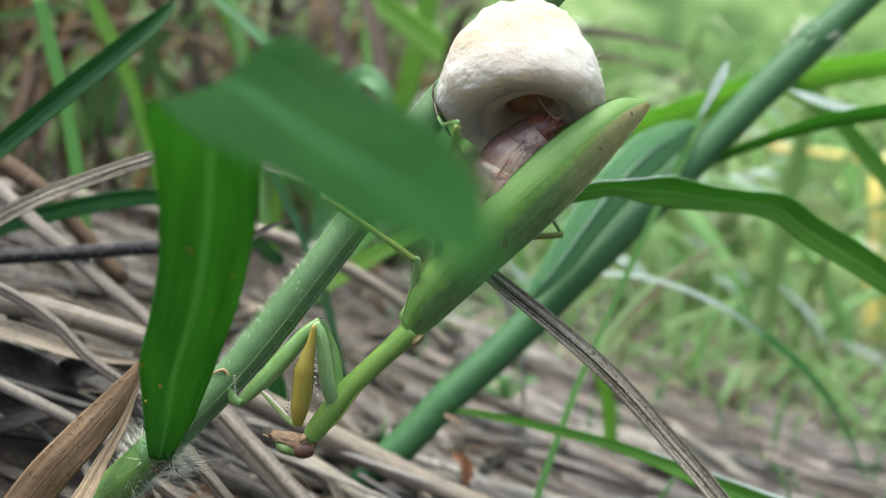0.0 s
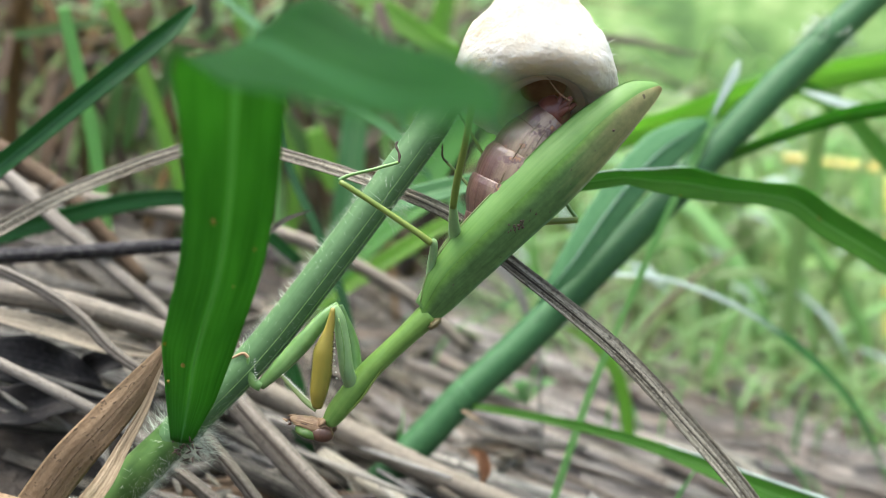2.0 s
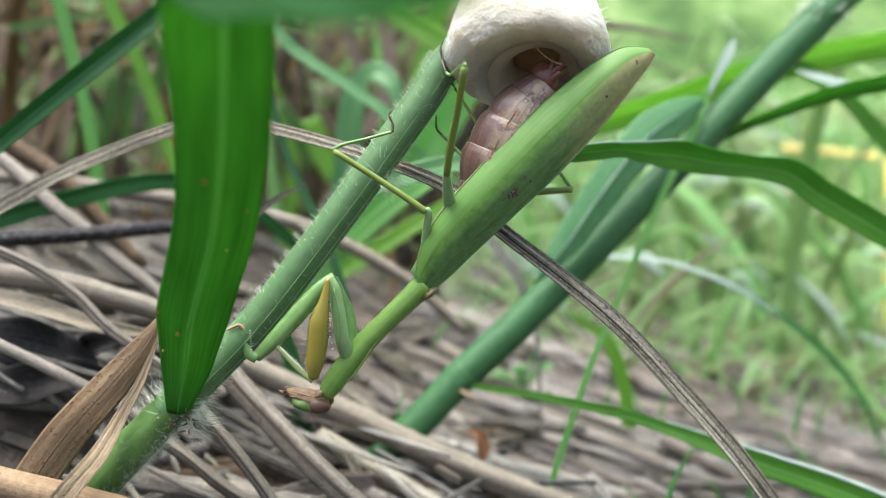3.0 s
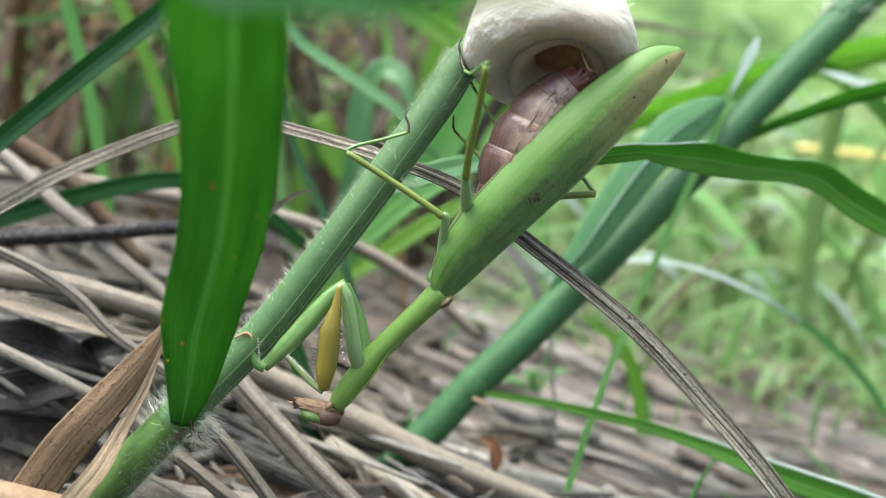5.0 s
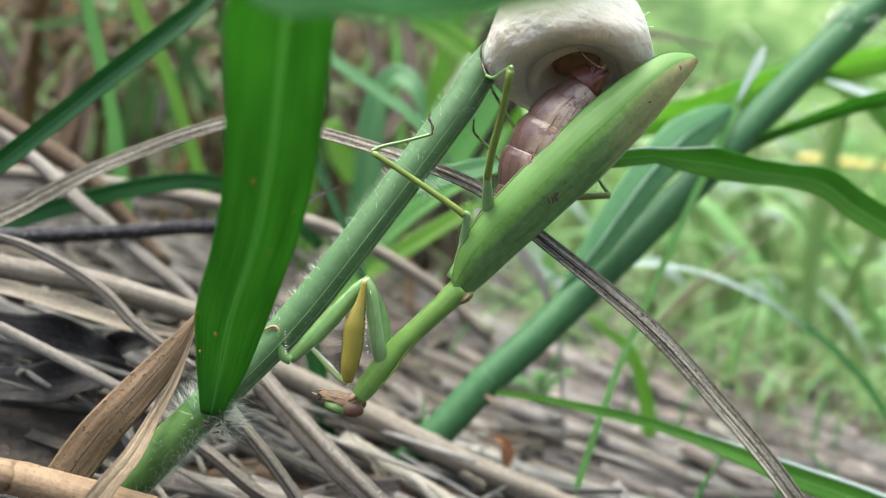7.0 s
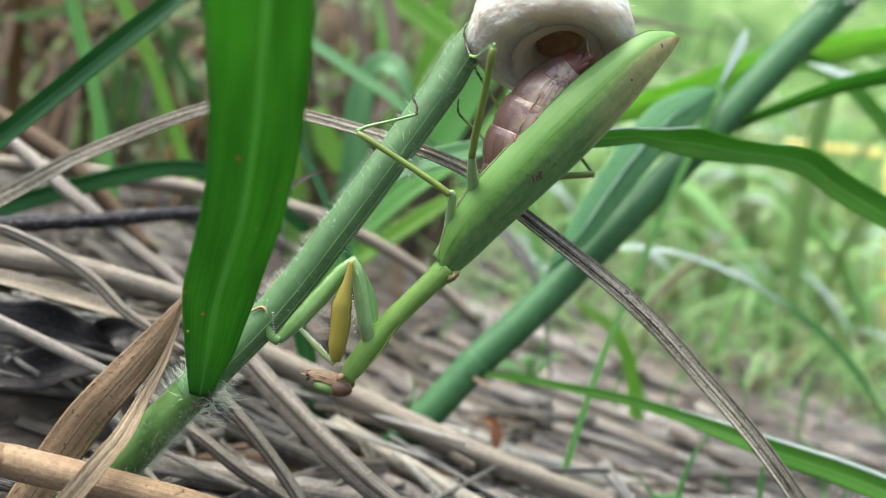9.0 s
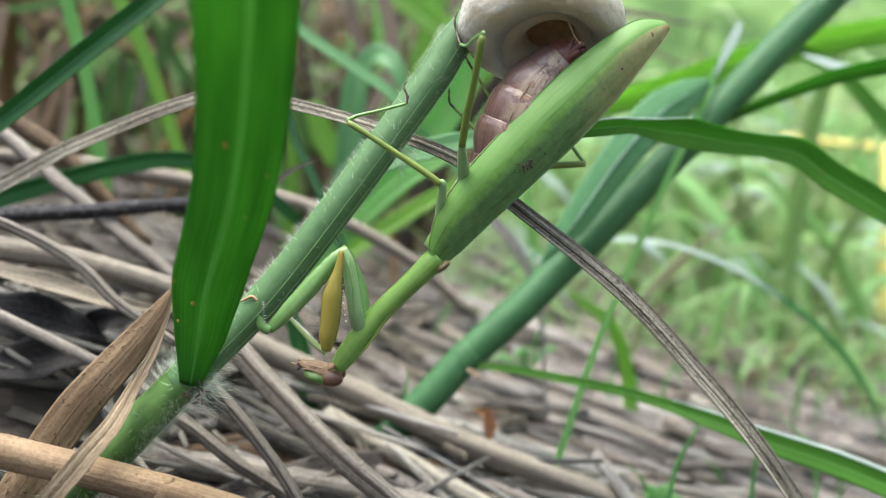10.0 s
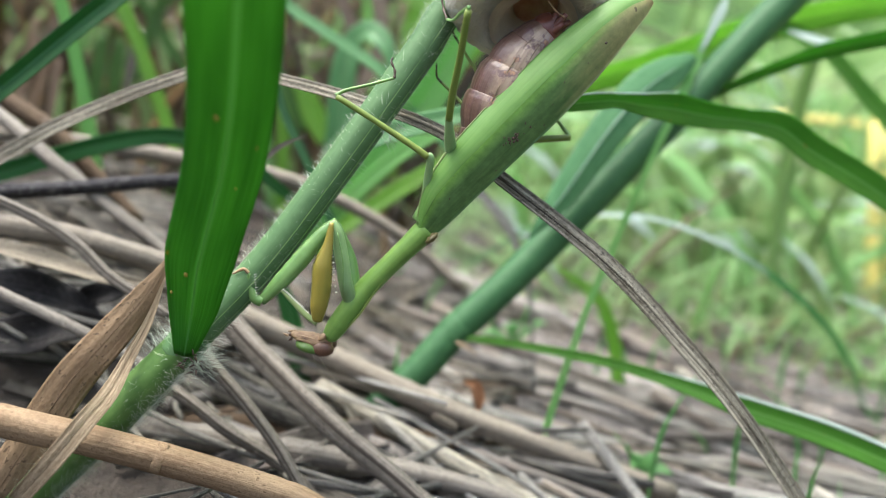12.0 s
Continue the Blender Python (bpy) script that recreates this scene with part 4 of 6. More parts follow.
    limb("tarsus", [(0.1, 9.5, 6.08), (0.03, 9.5, 6.2), (0.0, 9.45, 6.3)], [0.022, 0.011, 0.019, 0.01, 0.017, 0.009, 0.015, 0.005], M_FOOT, m, sides=6)
    limb("tibia", [(0.3, 9.2, 5.1), (0.05, 9.35, 5.4), (-0.14, 9.45, 5.6)], [0.022, 0.02, 0.018], M_LEG_OLIVE, m, sides=6)
    limb("tarsus", [(-0.14, 9.45, 5.6), (-0.2, 9.45, 5.68), (-0.2, 9.4, 5.84)], [0.022, 0.011, 0.019, 0.01, 0.017, 0.009, 0.015, 0.005], M_FOOT, m, sides=6)
    limb("femur", [(0.7, 9.15, 4.85), (1.1, 9.22, 4.86), (1.48, 9.3, 4.87)], [0.05, 0.045, 0.04], M_LEG_OLIVE, m, sides=8)
    limb("tibia", [(1.48, 9.3, 4.88), (1.42, 9.38, 4.97), (1.3, 9.5, 5.12), (0.9, 9.7, 5.3)], [0.028, 0.024, 0.022, 0.02], M_LEG, m, sides=6)


build_mantis()


# ---- the egg case ----
def build_egg_case():
    at = np.array((0.94, 9.3, 6.87))
    case = thing("egg_case", tuple(at), "ivory foamy mantis egg case with a hollow underside, round the stem", "egg case")
    turn = pose(0, 0, 0, -33, 4, 0)
    outer = np.array([(0.0, 0.8), (0.2, 0.79), (0.4, 0.73), (0.58, 0.61), (0.74, 0.41), (0.86, 0.18), (0.93, -0.06), (0.965, -0.28), (0.975, -0.47), (0.93, -0.61), (0.83, -0.69), (0.72, -0.7), (0.62, -0.67), (0.54, -0.6)])
    under = np.array([(0.54, -0.6), (0.47, -0.56), (0.4, -0.5), (0.35, -0.42), (0.31, -0.33), (0.28, -0.24)])
    inner = np.array([(0.28, -0.24), (0.26, -0.16), (0.18, -0.1), (0.0, -0.07)])

    def spun(profile, sides, steps, lumps):
        g = Geo()
        pr = curve(np.c_[profile, np.zeros(len(profile))], steps)[:, :2]
        pr[:, 0] = np.maximum(pr[:, 0], 0.004)
        verts, uvs = [], []
        for i, (r, z) in enumerate(pr):
            for j in range(sides):
                q = 2 * math.pi * j / sides
                k = max(0.0, min(1.0, (0.75 - r) / 0.3)) if z < 0.1 else 0.0
                p = Vector((r * math.cos(q) + 0.14 * k, r * math.sin(q) * (0.86 + 0.3 * k) + 0.26 * k, z))
                if lumps:
                    n1, n2 = noise.noise(p * 2.3 + Vector((3, 1, 7))), noise.noise(p * 7.0)
                    n3 = noise.noise(p * 19.0)
                    p = p * (1 + lumps * (0.075 * n1 + (0.038 if p.z > 0 else 0.016) * n2 + 0.017 * n3 + 0.011 * abs(noise.noise(p * 33.0)) + 0.006 * noise.noise(p * 60.0)))
                verts.append(turn @ p + Vector(at))
                uvs.append((j / sides, i / len(pr)))
        f = [(i * sides + j, (i + 1) * sides + j, (i + 1) * sides + (j + 1) % sides, i * sides + (j + 1) % sides) for i in range(len(pr) - 1) for j in range(sides)]
        return g.add(verts, f, uvs)

    part("foam_shell", spun(outer, 190, 10, 1.0), M_FOAM, case, "dried ivory foam, tan on top")
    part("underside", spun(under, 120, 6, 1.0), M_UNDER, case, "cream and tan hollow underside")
    part("egg_chamber", spun(inner, 48, 5, 0.4), M_CAVITY, case, "tan hollow with egg layers")
    rng = np.random.default_rng(3)
    fib = Geo()
    for _ in range(9):
        q, z = rng.uniform(-0.6, 0.7), rng.uniform(-0.45, 0.6)
        r = 0.93 * math.sqrt(max(0.05, 1 - (z / 0.85) ** 2))
        p = np.array(turn @ Vector((r * math.cos(q), 0.86 * r * math.sin(q), z))) + at
        w = unit(p - at + rng.normal(size=3) * 0.5)
        tube(fib, [p - w * 0.02, p + w * 0.03 + rng.normal(size=3) * 0.02, p + w * rng.uniform(0.03, 0.07) + rng.normal(size=3) * 0.025], [0.003, 0.0025, 0.0015], 3, 4)
    fuzz, ways = [], []
    for _ in range(1500):
        q, z = rng.uniform(0, 6.28), rng.uniform(-0.5, 0.7)
        r = 0.95 * math.sqrt(max(0.05, 1 - (max(z + 0.3, 0) / 1.12) ** 2))
        p = np.array(turn @ Vector((r * math.cos(q), 0.86 * r * math.sin(q), z))) + at
        fuzz.append(p)
        ways.append(unit(p - at) + 0.8 * rng.normal(size=3))
    spikes(fib, fuzz, ways, rng.uniform(0.02, 0.07, len(fuzz)), 0.0013)
    part("threads", fib, M_DOT, case, "fine white foam threads", kind="stuff")


build_egg_case()


# ---- the smooth second stem and its leaves ----
def build_second_stem():
    rng = np.random.default_rng(9)
    s = thing("smooth_grass_stem", (-2.9, 12.2, -1.0), "thick smooth blue-green grass stem slanting behind the mantis", "grass stem")
    st = [(-2.9, 12.1, -1.3), (-2.49, 12.2, -0.93), (-1.58, 12.45, -0.06), (-0.61, 12.8, 0.8), (-0.02, 13.05, 1.36), (1.04, 13.5, 2.2), (2.18, 14.0, 3.18), (3.37, 14.5, 4.22), (4.58, 14.9, 5.3), (5.78, 15.2, 6.46), (6.9, 15.5, 7.5), (9.3, 16.1, 9.6), (13, 17, 12.8)]
    part("culm", tube(Geo(), st, [0.29, 0.29, 0.29, 0.3, 0.3, 0.31, 0.32, 0.32, 0.32, 0.33, 0.34, 0.31, 0.28], 9, 24), M_STEM_TOO, s)
    ridge = [(1.4, 13.25, 3.05), (1.71, 13.3, 3.42), (2.1, 13.45, 3.87), (2.66, 13.7, 4.6), (3.24, 13.95, 5.28), (3.84, 14.25, 5.81), (4.4, 14.5, 6.14), (4.8, 14.65, 6.36)]
    sheath = part("sheath", blade(Geo(), ridge, [0.03, 0.3, 0.54, 0.66, 0.74, 0.8, 0.6, 0.2], (0.15, -1, 0.25), fold=-0.22, thick=0.03, across=13), M_SHEATH, s, "pale bluish leaf sheath with a keel")
    part("keel", tube(Geo(), np.array(curve(ridge[1:7], 6)) + (0, -0.03, 0), [0.006, 0.018, 0.022, 0.018, 0.006], 1, 8), M_PALE_KEEL, sheath, "pale keel")
    part("node", tube(Geo(), [(-0.12, 13.0, 1.26), (0.0, 13.06, 1.38), (0.14, 13.1, 1.5)], [0.3, 0.315, 0.303], 4, 18), M_STEM_TOO, s)
    part("bract", blade(Geo(), [(0.02, 12.75, 1.28), (0.2, 12.7, 1.2), (0.42, 12.65, 1.04)], [0.07, 0.09, 0.02], (0, -1, 0.3), steps=4), M_LEAF_PALE, s, "small pale dry bract")
    part("node", tube(Geo(), [(7.3, 15.6, 7.88), (7.48, 15.66, 8.04), (7.66, 15.7, 8.2)], [0.335, 0.355, 0.33], 4, 18), M_STEM_TOO, s, "pale hairy joint")
    h = Geo()
    spikes(h, *hairs_along(curve([(7.2, 15.58, 7.78), (7.48, 15.66, 8.04), (7.7, 15.72, 8.26)], 8), 0.34, 150, 0.34, rng, 0.3), 0.012)
    part("hairs", h, M_HAIR, s, "white tuft of hairs", kind="stuff")
    low = [(0.11, 12.9, 1.31), (0.57, 12.75, 1.29), (1.26, 12.6, 1.21), (1.93, 12.4, 1.12), (2.68, 12.2, 0.99), (3.41, 12.0, 0.8), (4.08, 11.7, 0.61), (4.82, 11.4, 0.38), (5.79, 11.1, 0.1), (6.71, 10.8, -0.26), (8.6, 10.2, -1.1)]
    low_width = [0.1, 0.13, 0.14, 0.16, 0.17, 0.2, 0.28, 0.36, 0.38, 0.4, 0.3]
    b = leaf_parts(s, "leaf_blade", low, low_width, (0.0, -0.9, 0.35), M_BLADE_DARK, "narrow blue-green leaf blade", fold=0.3, wave=0.05)
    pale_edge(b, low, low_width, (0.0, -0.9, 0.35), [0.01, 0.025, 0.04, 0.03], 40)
    leaf_parts(s, "leaf_blade", [(4.9, 15.0, 5.5), (5.99, 14.8, 5.98), (7.13, 14.5, 6.4), (8.2, 14.2, 6.6), (9.42, 14, 6.85), (12, 13.5, 6.9)], [0.2, 0.26, 0.34, 0.36, 0.36, 0.3], (0.1, -0.9, -0.5), M_BLADE_DARK, "dark green side leaf", fold=0.3)


build_second_stem()


def loose_blade(name, ctrl, widths, normal, material, label, category="grass blade", rib=None, **kw):
    ob = thing(name, ctrl[0], label, category)
    leaf_parts(ob, "lamina", ctrl, widths, normal, material, "", rib, **kw)
    return ob


ARCHING = [(1.07, 9.4, 5.35), (1.52, 9.8, 5.32), (2.08, 10.3, 5.36), (2.38, 10.6, 5.37), (2.89, 11.0, 5.31), (3.44, 11.4, 5.26), (4.14, 11.7, 5.14), (4.74, 11.9, 5.07), (5.41, 12.1, 4.93), (5.98, 12.2, 4.55), (6.86, 12.3, 4.05), (8.0, 12.4, 3.31)]
ARCHING_WIDTH = [0.14, 0.22, 0.23, 0.21, 0.35, 0.49, 0.39, 0.36, 0.49, 0.53, 0.52, 0.46]
ob = loose_blade("arching_leaf", ARCHING, ARCHING_WIDTH, [(0, -0.9, -0.1), (0, -1, 0.1), (0.1, -0.9, 0.2)], M_BLADE_DARK, "deep green grass leaf arching out behind the mantis", fold=0.35, wave=0.08, waves=2, across=13)
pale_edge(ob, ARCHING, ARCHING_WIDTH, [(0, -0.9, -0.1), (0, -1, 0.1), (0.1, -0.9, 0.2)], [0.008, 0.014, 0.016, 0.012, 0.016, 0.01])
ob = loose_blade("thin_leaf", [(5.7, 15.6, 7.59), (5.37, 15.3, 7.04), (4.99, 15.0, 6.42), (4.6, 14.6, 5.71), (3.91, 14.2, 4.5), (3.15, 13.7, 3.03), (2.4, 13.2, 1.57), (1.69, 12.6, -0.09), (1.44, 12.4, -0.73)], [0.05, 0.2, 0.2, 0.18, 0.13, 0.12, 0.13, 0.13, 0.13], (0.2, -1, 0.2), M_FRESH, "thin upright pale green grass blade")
# The white glint on this tip is a pale strip laid over it.
part("tip", blade(Geo(), [(5.72, 15.55, 7.62), (5.55, 15.35, 7.35), (5.36, 15.2, 7.06), (4.98, 14.9, 6.45)], [0.06, 0.2, 0.19, 0.02], (0.2, -1, 0.2), steps=6), M_GLINT, ob, "pale tip with the sky glint put into its colour")
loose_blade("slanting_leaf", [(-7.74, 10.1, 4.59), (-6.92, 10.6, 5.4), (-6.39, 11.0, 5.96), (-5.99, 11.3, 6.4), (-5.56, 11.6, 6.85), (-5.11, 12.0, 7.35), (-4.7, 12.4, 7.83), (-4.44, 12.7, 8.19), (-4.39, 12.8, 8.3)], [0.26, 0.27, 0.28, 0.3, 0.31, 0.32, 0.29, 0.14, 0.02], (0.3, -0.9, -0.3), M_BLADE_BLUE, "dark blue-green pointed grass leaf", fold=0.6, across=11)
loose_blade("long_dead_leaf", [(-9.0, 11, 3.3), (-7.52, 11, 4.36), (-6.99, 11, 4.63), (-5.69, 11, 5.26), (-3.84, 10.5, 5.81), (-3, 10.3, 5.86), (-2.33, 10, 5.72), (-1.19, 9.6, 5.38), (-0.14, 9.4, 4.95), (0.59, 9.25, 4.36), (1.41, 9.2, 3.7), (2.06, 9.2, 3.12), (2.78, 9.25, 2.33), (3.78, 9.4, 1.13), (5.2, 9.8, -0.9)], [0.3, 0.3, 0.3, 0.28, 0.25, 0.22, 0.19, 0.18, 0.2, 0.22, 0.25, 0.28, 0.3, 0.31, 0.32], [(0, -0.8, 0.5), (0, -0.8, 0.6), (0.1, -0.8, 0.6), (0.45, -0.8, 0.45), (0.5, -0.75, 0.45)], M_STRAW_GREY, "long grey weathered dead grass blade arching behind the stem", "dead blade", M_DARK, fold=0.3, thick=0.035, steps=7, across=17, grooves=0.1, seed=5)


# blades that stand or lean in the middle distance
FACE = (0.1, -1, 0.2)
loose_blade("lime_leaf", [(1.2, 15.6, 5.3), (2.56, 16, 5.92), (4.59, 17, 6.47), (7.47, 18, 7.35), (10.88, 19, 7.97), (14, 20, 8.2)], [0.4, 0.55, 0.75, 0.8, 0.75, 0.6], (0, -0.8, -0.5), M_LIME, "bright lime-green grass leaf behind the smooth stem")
ob = loose_blade("drooping_leaf", [(6.6, 18.4, 7.3), (7.3, 18.2, 7.5), (8.01, 18, 7.22), (8.97, 18, 6.7), (9.98, 18, 5.64), (11.02, 18, 4.44), (12, 18, 2.5)], [0.4, 0.6, 0.75, 0.8, 0.85, 0.8, 0.6], [(0.3, -0.5, 0.9), (0.5, -0.8, 0.6), (0.4, -0.9, 0.3)], M_BLADE_DARK, "drooping green grass leaf with a glint painted on its bend")
# Sky glint on the bend, painted as a near-white strip.
part("bend", blade(Geo(), [(7.95, 17.7, 7.2), (8.4, 17.6, 7.0), (9.0, 17.6, 6.82), (9.7, 17.6, 6.74)], [0.04, 0.3, 0.32, 0.02], (0.3, -0.8, 0.7), steps=6), M_GLINT, ob, "pale strip painted as the sky glint on the bend")
ob = loose_blade("arched_leaf", [(0.5, 17.4, 1.9), (2, 17.2, 2.8), (3.43, 17, 3.05), (4.73, 17, 2.91), (6.18, 17, 2.35), (7.39, 17, 1.6), (8.49, 17, 0.65), (9.37, 17, -0.5), (10, 17, -2)], [0.1, 0.14, 0.17, 0.2, 0.25, 0.3, 0.32, 0.26, 0.1], [(0, -0.3, 1), (0, -0.35, 1), (0.4, -0.6, 0.7), (0.7, -0.7, 0.3)], M_BLADE_BLUE, "slender arched grass blade with a pale glint painted on top")
# The arch gets its glint from this painted pale strip.
part("bend", blade(Geo(), [(2.6, 16.95, 3.02), (3.43, 16.9, 3.06), (4.73, 16.9, 2.93), (6.18, 16.9, 2.37), (7.45, 16.9, 1.6)], [0.03, 0.13, 0.15, 0.2, 0.03], (0.1, -0.5, 0.9), steps=6), M_GLINT, ob, "pale strip painted as the sky glint on the bend")
loose_blade("upright_leaf", [(-8.25, 16.0, 8.96), (-8.13, 16.0, 8.27), (-7.98, 16.0, 7.46), (-7.85, 16.0, 6.75), (-7.74, 16.0, 5.8), (-7.66, 16.0, 4.84), (-7.61, 16.0, 4.11)], [0.24, 0.27, 0.28, 0.28, 0.28, 0.28, 0.26], FACE, M_FRESH, "pale green upright grass blade")
loose_blade("lime_leaf", [(-8.65, 19.0, 9.81), (-8.32, 19.0, 8.99), (-7.95, 19.0, 8.16), (-7.66, 19.0, 7.32), (-7.38, 19.0, 6.34), (-7.12, 19.0, 5.42), (-6.91, 19.0, 4.49)], [0.3, 0.36, 0.36, 0.34, 0.34, 0.32, 0.3], FACE, M_LIME, "bright lime-green grass blade")
loose_blade("lime_leaf", [(2.0, 26.5, 5.0), (1.26, 26, 7.39), (0.3, 26, 8.69), (-0.83, 26, 9.61), (-2.33, 26, 10.71), (-4.5, 26, 12)], [0.5, 0.8, 0.9, 0.9, 0.8, 0.5], FACE, M_LIME, "bright lime-green grass blade")
loose_blade("lime_leaf", [(-2.4, 30, 3), (-1.6, 30, 7.3), (-0.96, 30, 9.53), (-0.52, 30, 11.43), (0.3, 30, 14)], [0.5, 0.8, 0.9, 0.8, 0.4], FACE, M_LIME, "bright lime-green grass blade")
loose_blade("lime_leaf", [(-6.0, 26, 1.5), (-5.6, 26, 5.6), (-5.9, 26, 7.0), (-6.5, 26, 8.4), (-7.2, 26, 10.3), (-7.9, 26, 12.3)], [0.3, 0.5, 0.6, 0.6, 0.5, 0.3], FACE, M_LIME, "bright lime-green grass blade")
loose_blade("dead_leaf", [(-2.25, 22.0, 10.24), (-1.99, 22.0, 9.3), (-1.82, 22.0, 8.35), (-1.9, 22.0, 7.55), (-2.3, 22.0, 6.68), (-2.9, 22.0, 5.96)], [0.294, 0.42, 0.42, 0.42, 0.42, 0.252], FACE, M_STRAW_BROWN, "pale dead grass blade standing behind the bank", "dead blade", M_STRAW_BROWN)
loose_blade("dead_leaf", [(-2.98, 22.0, 9.79), (-2.91, 22.0, 8.84), (-2.67, 22.0, 8.05), (-2.61, 22.0, 7.25)], [0.252, 0.36, 0.36, 0.216], FACE, M_STRAW_BROWN, "pale dead grass blade standing behind the bank", "dead blade", M_STRAW_BROWN)
loose_blade("dead_leaf", [(-11.7, 22.0, 8.55), (-11.94, 22.0, 7.59), (-12.26, 22.0, 6.79), (-12.53, 22.0, 5.98)], [0.21, 0.3, 0.3, 0.18], FACE, M_STRAW_BROWN, "pale dead grass blade standing behind the bank", "dead blade", M_STRAW_BROWN)
loose_blade("dead_leaf", [(-11.44, 22.0, 7.58), (-11.65, 22.0, 6.94), (-12.01, 22.0, 6.21), (-12.32, 22.0, 5.48)], [0.21, 0.3, 0.3, 0.18], FACE, M_STRAW_BROWN, "pale dead grass blade standing behind the bank", "dead blade", M_STRAW_BROWN)
loose_blade("dead_leaf", [(-11.17, 22.0, 7.41), (-11.35, 22.0, 6.61), (-11.59, 22.0, 5.63)], [0.196, 0.28, 0.168], FACE, M_STRAW_BROWN, "pale dead grass blade standing behind the bank", "dead blade", M_STRAW_BROWN)
loose_blade("dead_leaf", [(-12.9, 22.0, 9.52), (-13.18, 22.0, 8.58), (-13.57, 22.0, 7.46)], [0.238, 0.34, 0.20400000000000001], FACE, M_STRAW_BROWN, "pale dead grass blade standing behind the bank", "dead blade", M_STRAW_BROWN)
loose_blade("dead_leaf", [(-9.33, 22.0, 6.41), (-9.08, 22.0, 7.21), (-8.87, 22.0, 8.01)], [0.175, 0.25, 0.15], FACE, M_STRAW_BROWN, "pale dead grass blade standing behind the bank", "dead blade", M_STRAW_BROWN)
loose_blade("slender_leaf", [(-9.59, 24.0, 9.67), (-9.11, 24.0, 8.8), (-8.63, 24.0, 7.91), (-8.13, 24.0, 7.11)], [0.252, 0.36, 0.36, 0.18], FACE, M_DULL, "soft green grass blade standing in the dead grass")
loose_blade("slender_leaf", [(-8.52, 24.0, 9.82), (-8.92, 24.0, 8.96), (-9.33, 24.0, 8.1), (-9.77, 24.0, 6.88)], [0.27999999999999997, 0.4, 0.4, 0.2], FACE, M_DULL, "soft green grass blade standing in the dead grass")
loose_blade("slender_leaf", [(-10.67, 24.0, 8.3), (-10.92, 24.0, 7.26), (-11.18, 24.0, 6.02)], [0.35, 0.5, 0.25], FACE, M_DULL, "soft green grass blade standing in the dead grass")
loose_blade("slender_leaf", [(-10.14, 24.0, 8.12), (-10.38, 24.0, 7.25), (-10.63, 24.0, 6.19)], [0.315, 0.45, 0.225], FACE, M_DULL, "soft green grass blade standing in the dead grass")
loose_blade("slender_leaf", [(-14.41, 24.0, 9.77), (-13.33, 24.0, 9.88), (-12.06, 24.0, 10.06), (-10.81, 24.0, 10.21)], [0.22399999999999998, 0.32, 0.32, 0.16], FACE, M_DULL, "soft green grass blade standing in the dead grass")
loose_blade("slender_leaf", [(-7.44, 24.0, 9.97), (-8.18, 24.0, 9.47), (-8.73, 24.0, 9.13), (-9.13, 24.0, 8.45)], [0.21, 0.3, 0.3, 0.15], FACE, M_DULL, "soft green grass blade standing in the dead grass")
loose_blade("slender_leaf", [(-4.55, 24.0, 6.78), (-4.23, 24.0, 5.71), (-3.9, 24.0, 4.81)], [0.5599999999999999, 0.8, 0.4], FACE, M_LIME, "soft green grass blade standing in the dead grass")
loose_blade("slender_leaf", [(-5.52, 24.0, 7.33), (-4.93, 24.0, 6.26), (-4.61, 24.0, 5.18)], [0.35, 0.5, 0.25], FACE, M_DULL, "soft green grass blade standing in the dead grass")
loose_blade("bent_leaf", [(-3.4, 20, 1.6), (-3.16, 20, 3.5), (-2.9, 20, 4.84), (-2.69, 20, 6.6), (-2.4, 20, 7.4), (-2.0, 19.8, 7.65), (-1.57, 19.5, 7.3), (-1.3, 19.3, 6.4)], [0.5, 0.7, 0.75, 0.7, 0.65, 0.6, 0.5, 0.1], [(0, -1, 0), (0, -1, 0.1), (-0.4, -0.9, 0.4), (0.3, -0.6, 0.9)], M_PALE, "pale bluish leaf bent over at its top")
loose_blade("thin_leaf", [(-3.6, 14, 7.3), (-3.25, 14, 5.97), (-3.06, 14, 5.3), (-2.62, 14, 4.26), (-2.2, 14, 3.0), (-1.9, 14, 1.5)], [0.1, 0.14, 0.16, 0.17, 0.17, 0.15], FACE, M_STEM_TOO, "thin grey-green grass blade")
loose_blade("leaning_leaf", [(-5.0, 16, 9.2), (-3.69, 16, 8.08), (-3.24, 16, 7.62), (-2.08, 16, 6.8), (-1.2, 16, 6.1), (0.4, 16, 4.2)], [0.2, 0.28, 0.3, 0.3, 0.3, 0.25], (0, -0.7, 0.7), M_PALE, "pale blue-green leaning grass blade")
loose_blade("low_leaf", [(-10.5, 13.5, 4.0), (-9.19, 13.5, 4.3), (-8.57, 13.5, 4.36), (-7.31, 13.5, 4.69), (-5.96, 13.5, 4.98), (-4.97, 13.6, 5.02), (-4.0, 13.7, 4.7), (-3, 13.9, 3.8)], [0.3, 0.34, 0.34, 0.34, 0.33, 0.3, 0.28, 0.2], (0, -1, -0.15), M_BLADE_BLUE, "dark blue-green leaf lying over the litter")
loose_blade("leaning_leaf", [(-4.31, 15.6, 1.78), (-3.19, 15.7, 2.84), (-2.21, 15.8, 3.79), (-1.36, 15.9, 4.61), (-0.62, 16.0, 5.49), (-0.07, 16.0, 6.31), (0.48, 16.0, 7.17), (0.96, 16.0, 7.97)], [0.2, 0.55, 0.7, 0.75, 0.78, 0.76, 0.6, 0.1], (0.25, -1, 0.3), M_FRESH, "soft bright green leaf leaning behind the hairy stem", fold=0.3, across=13)
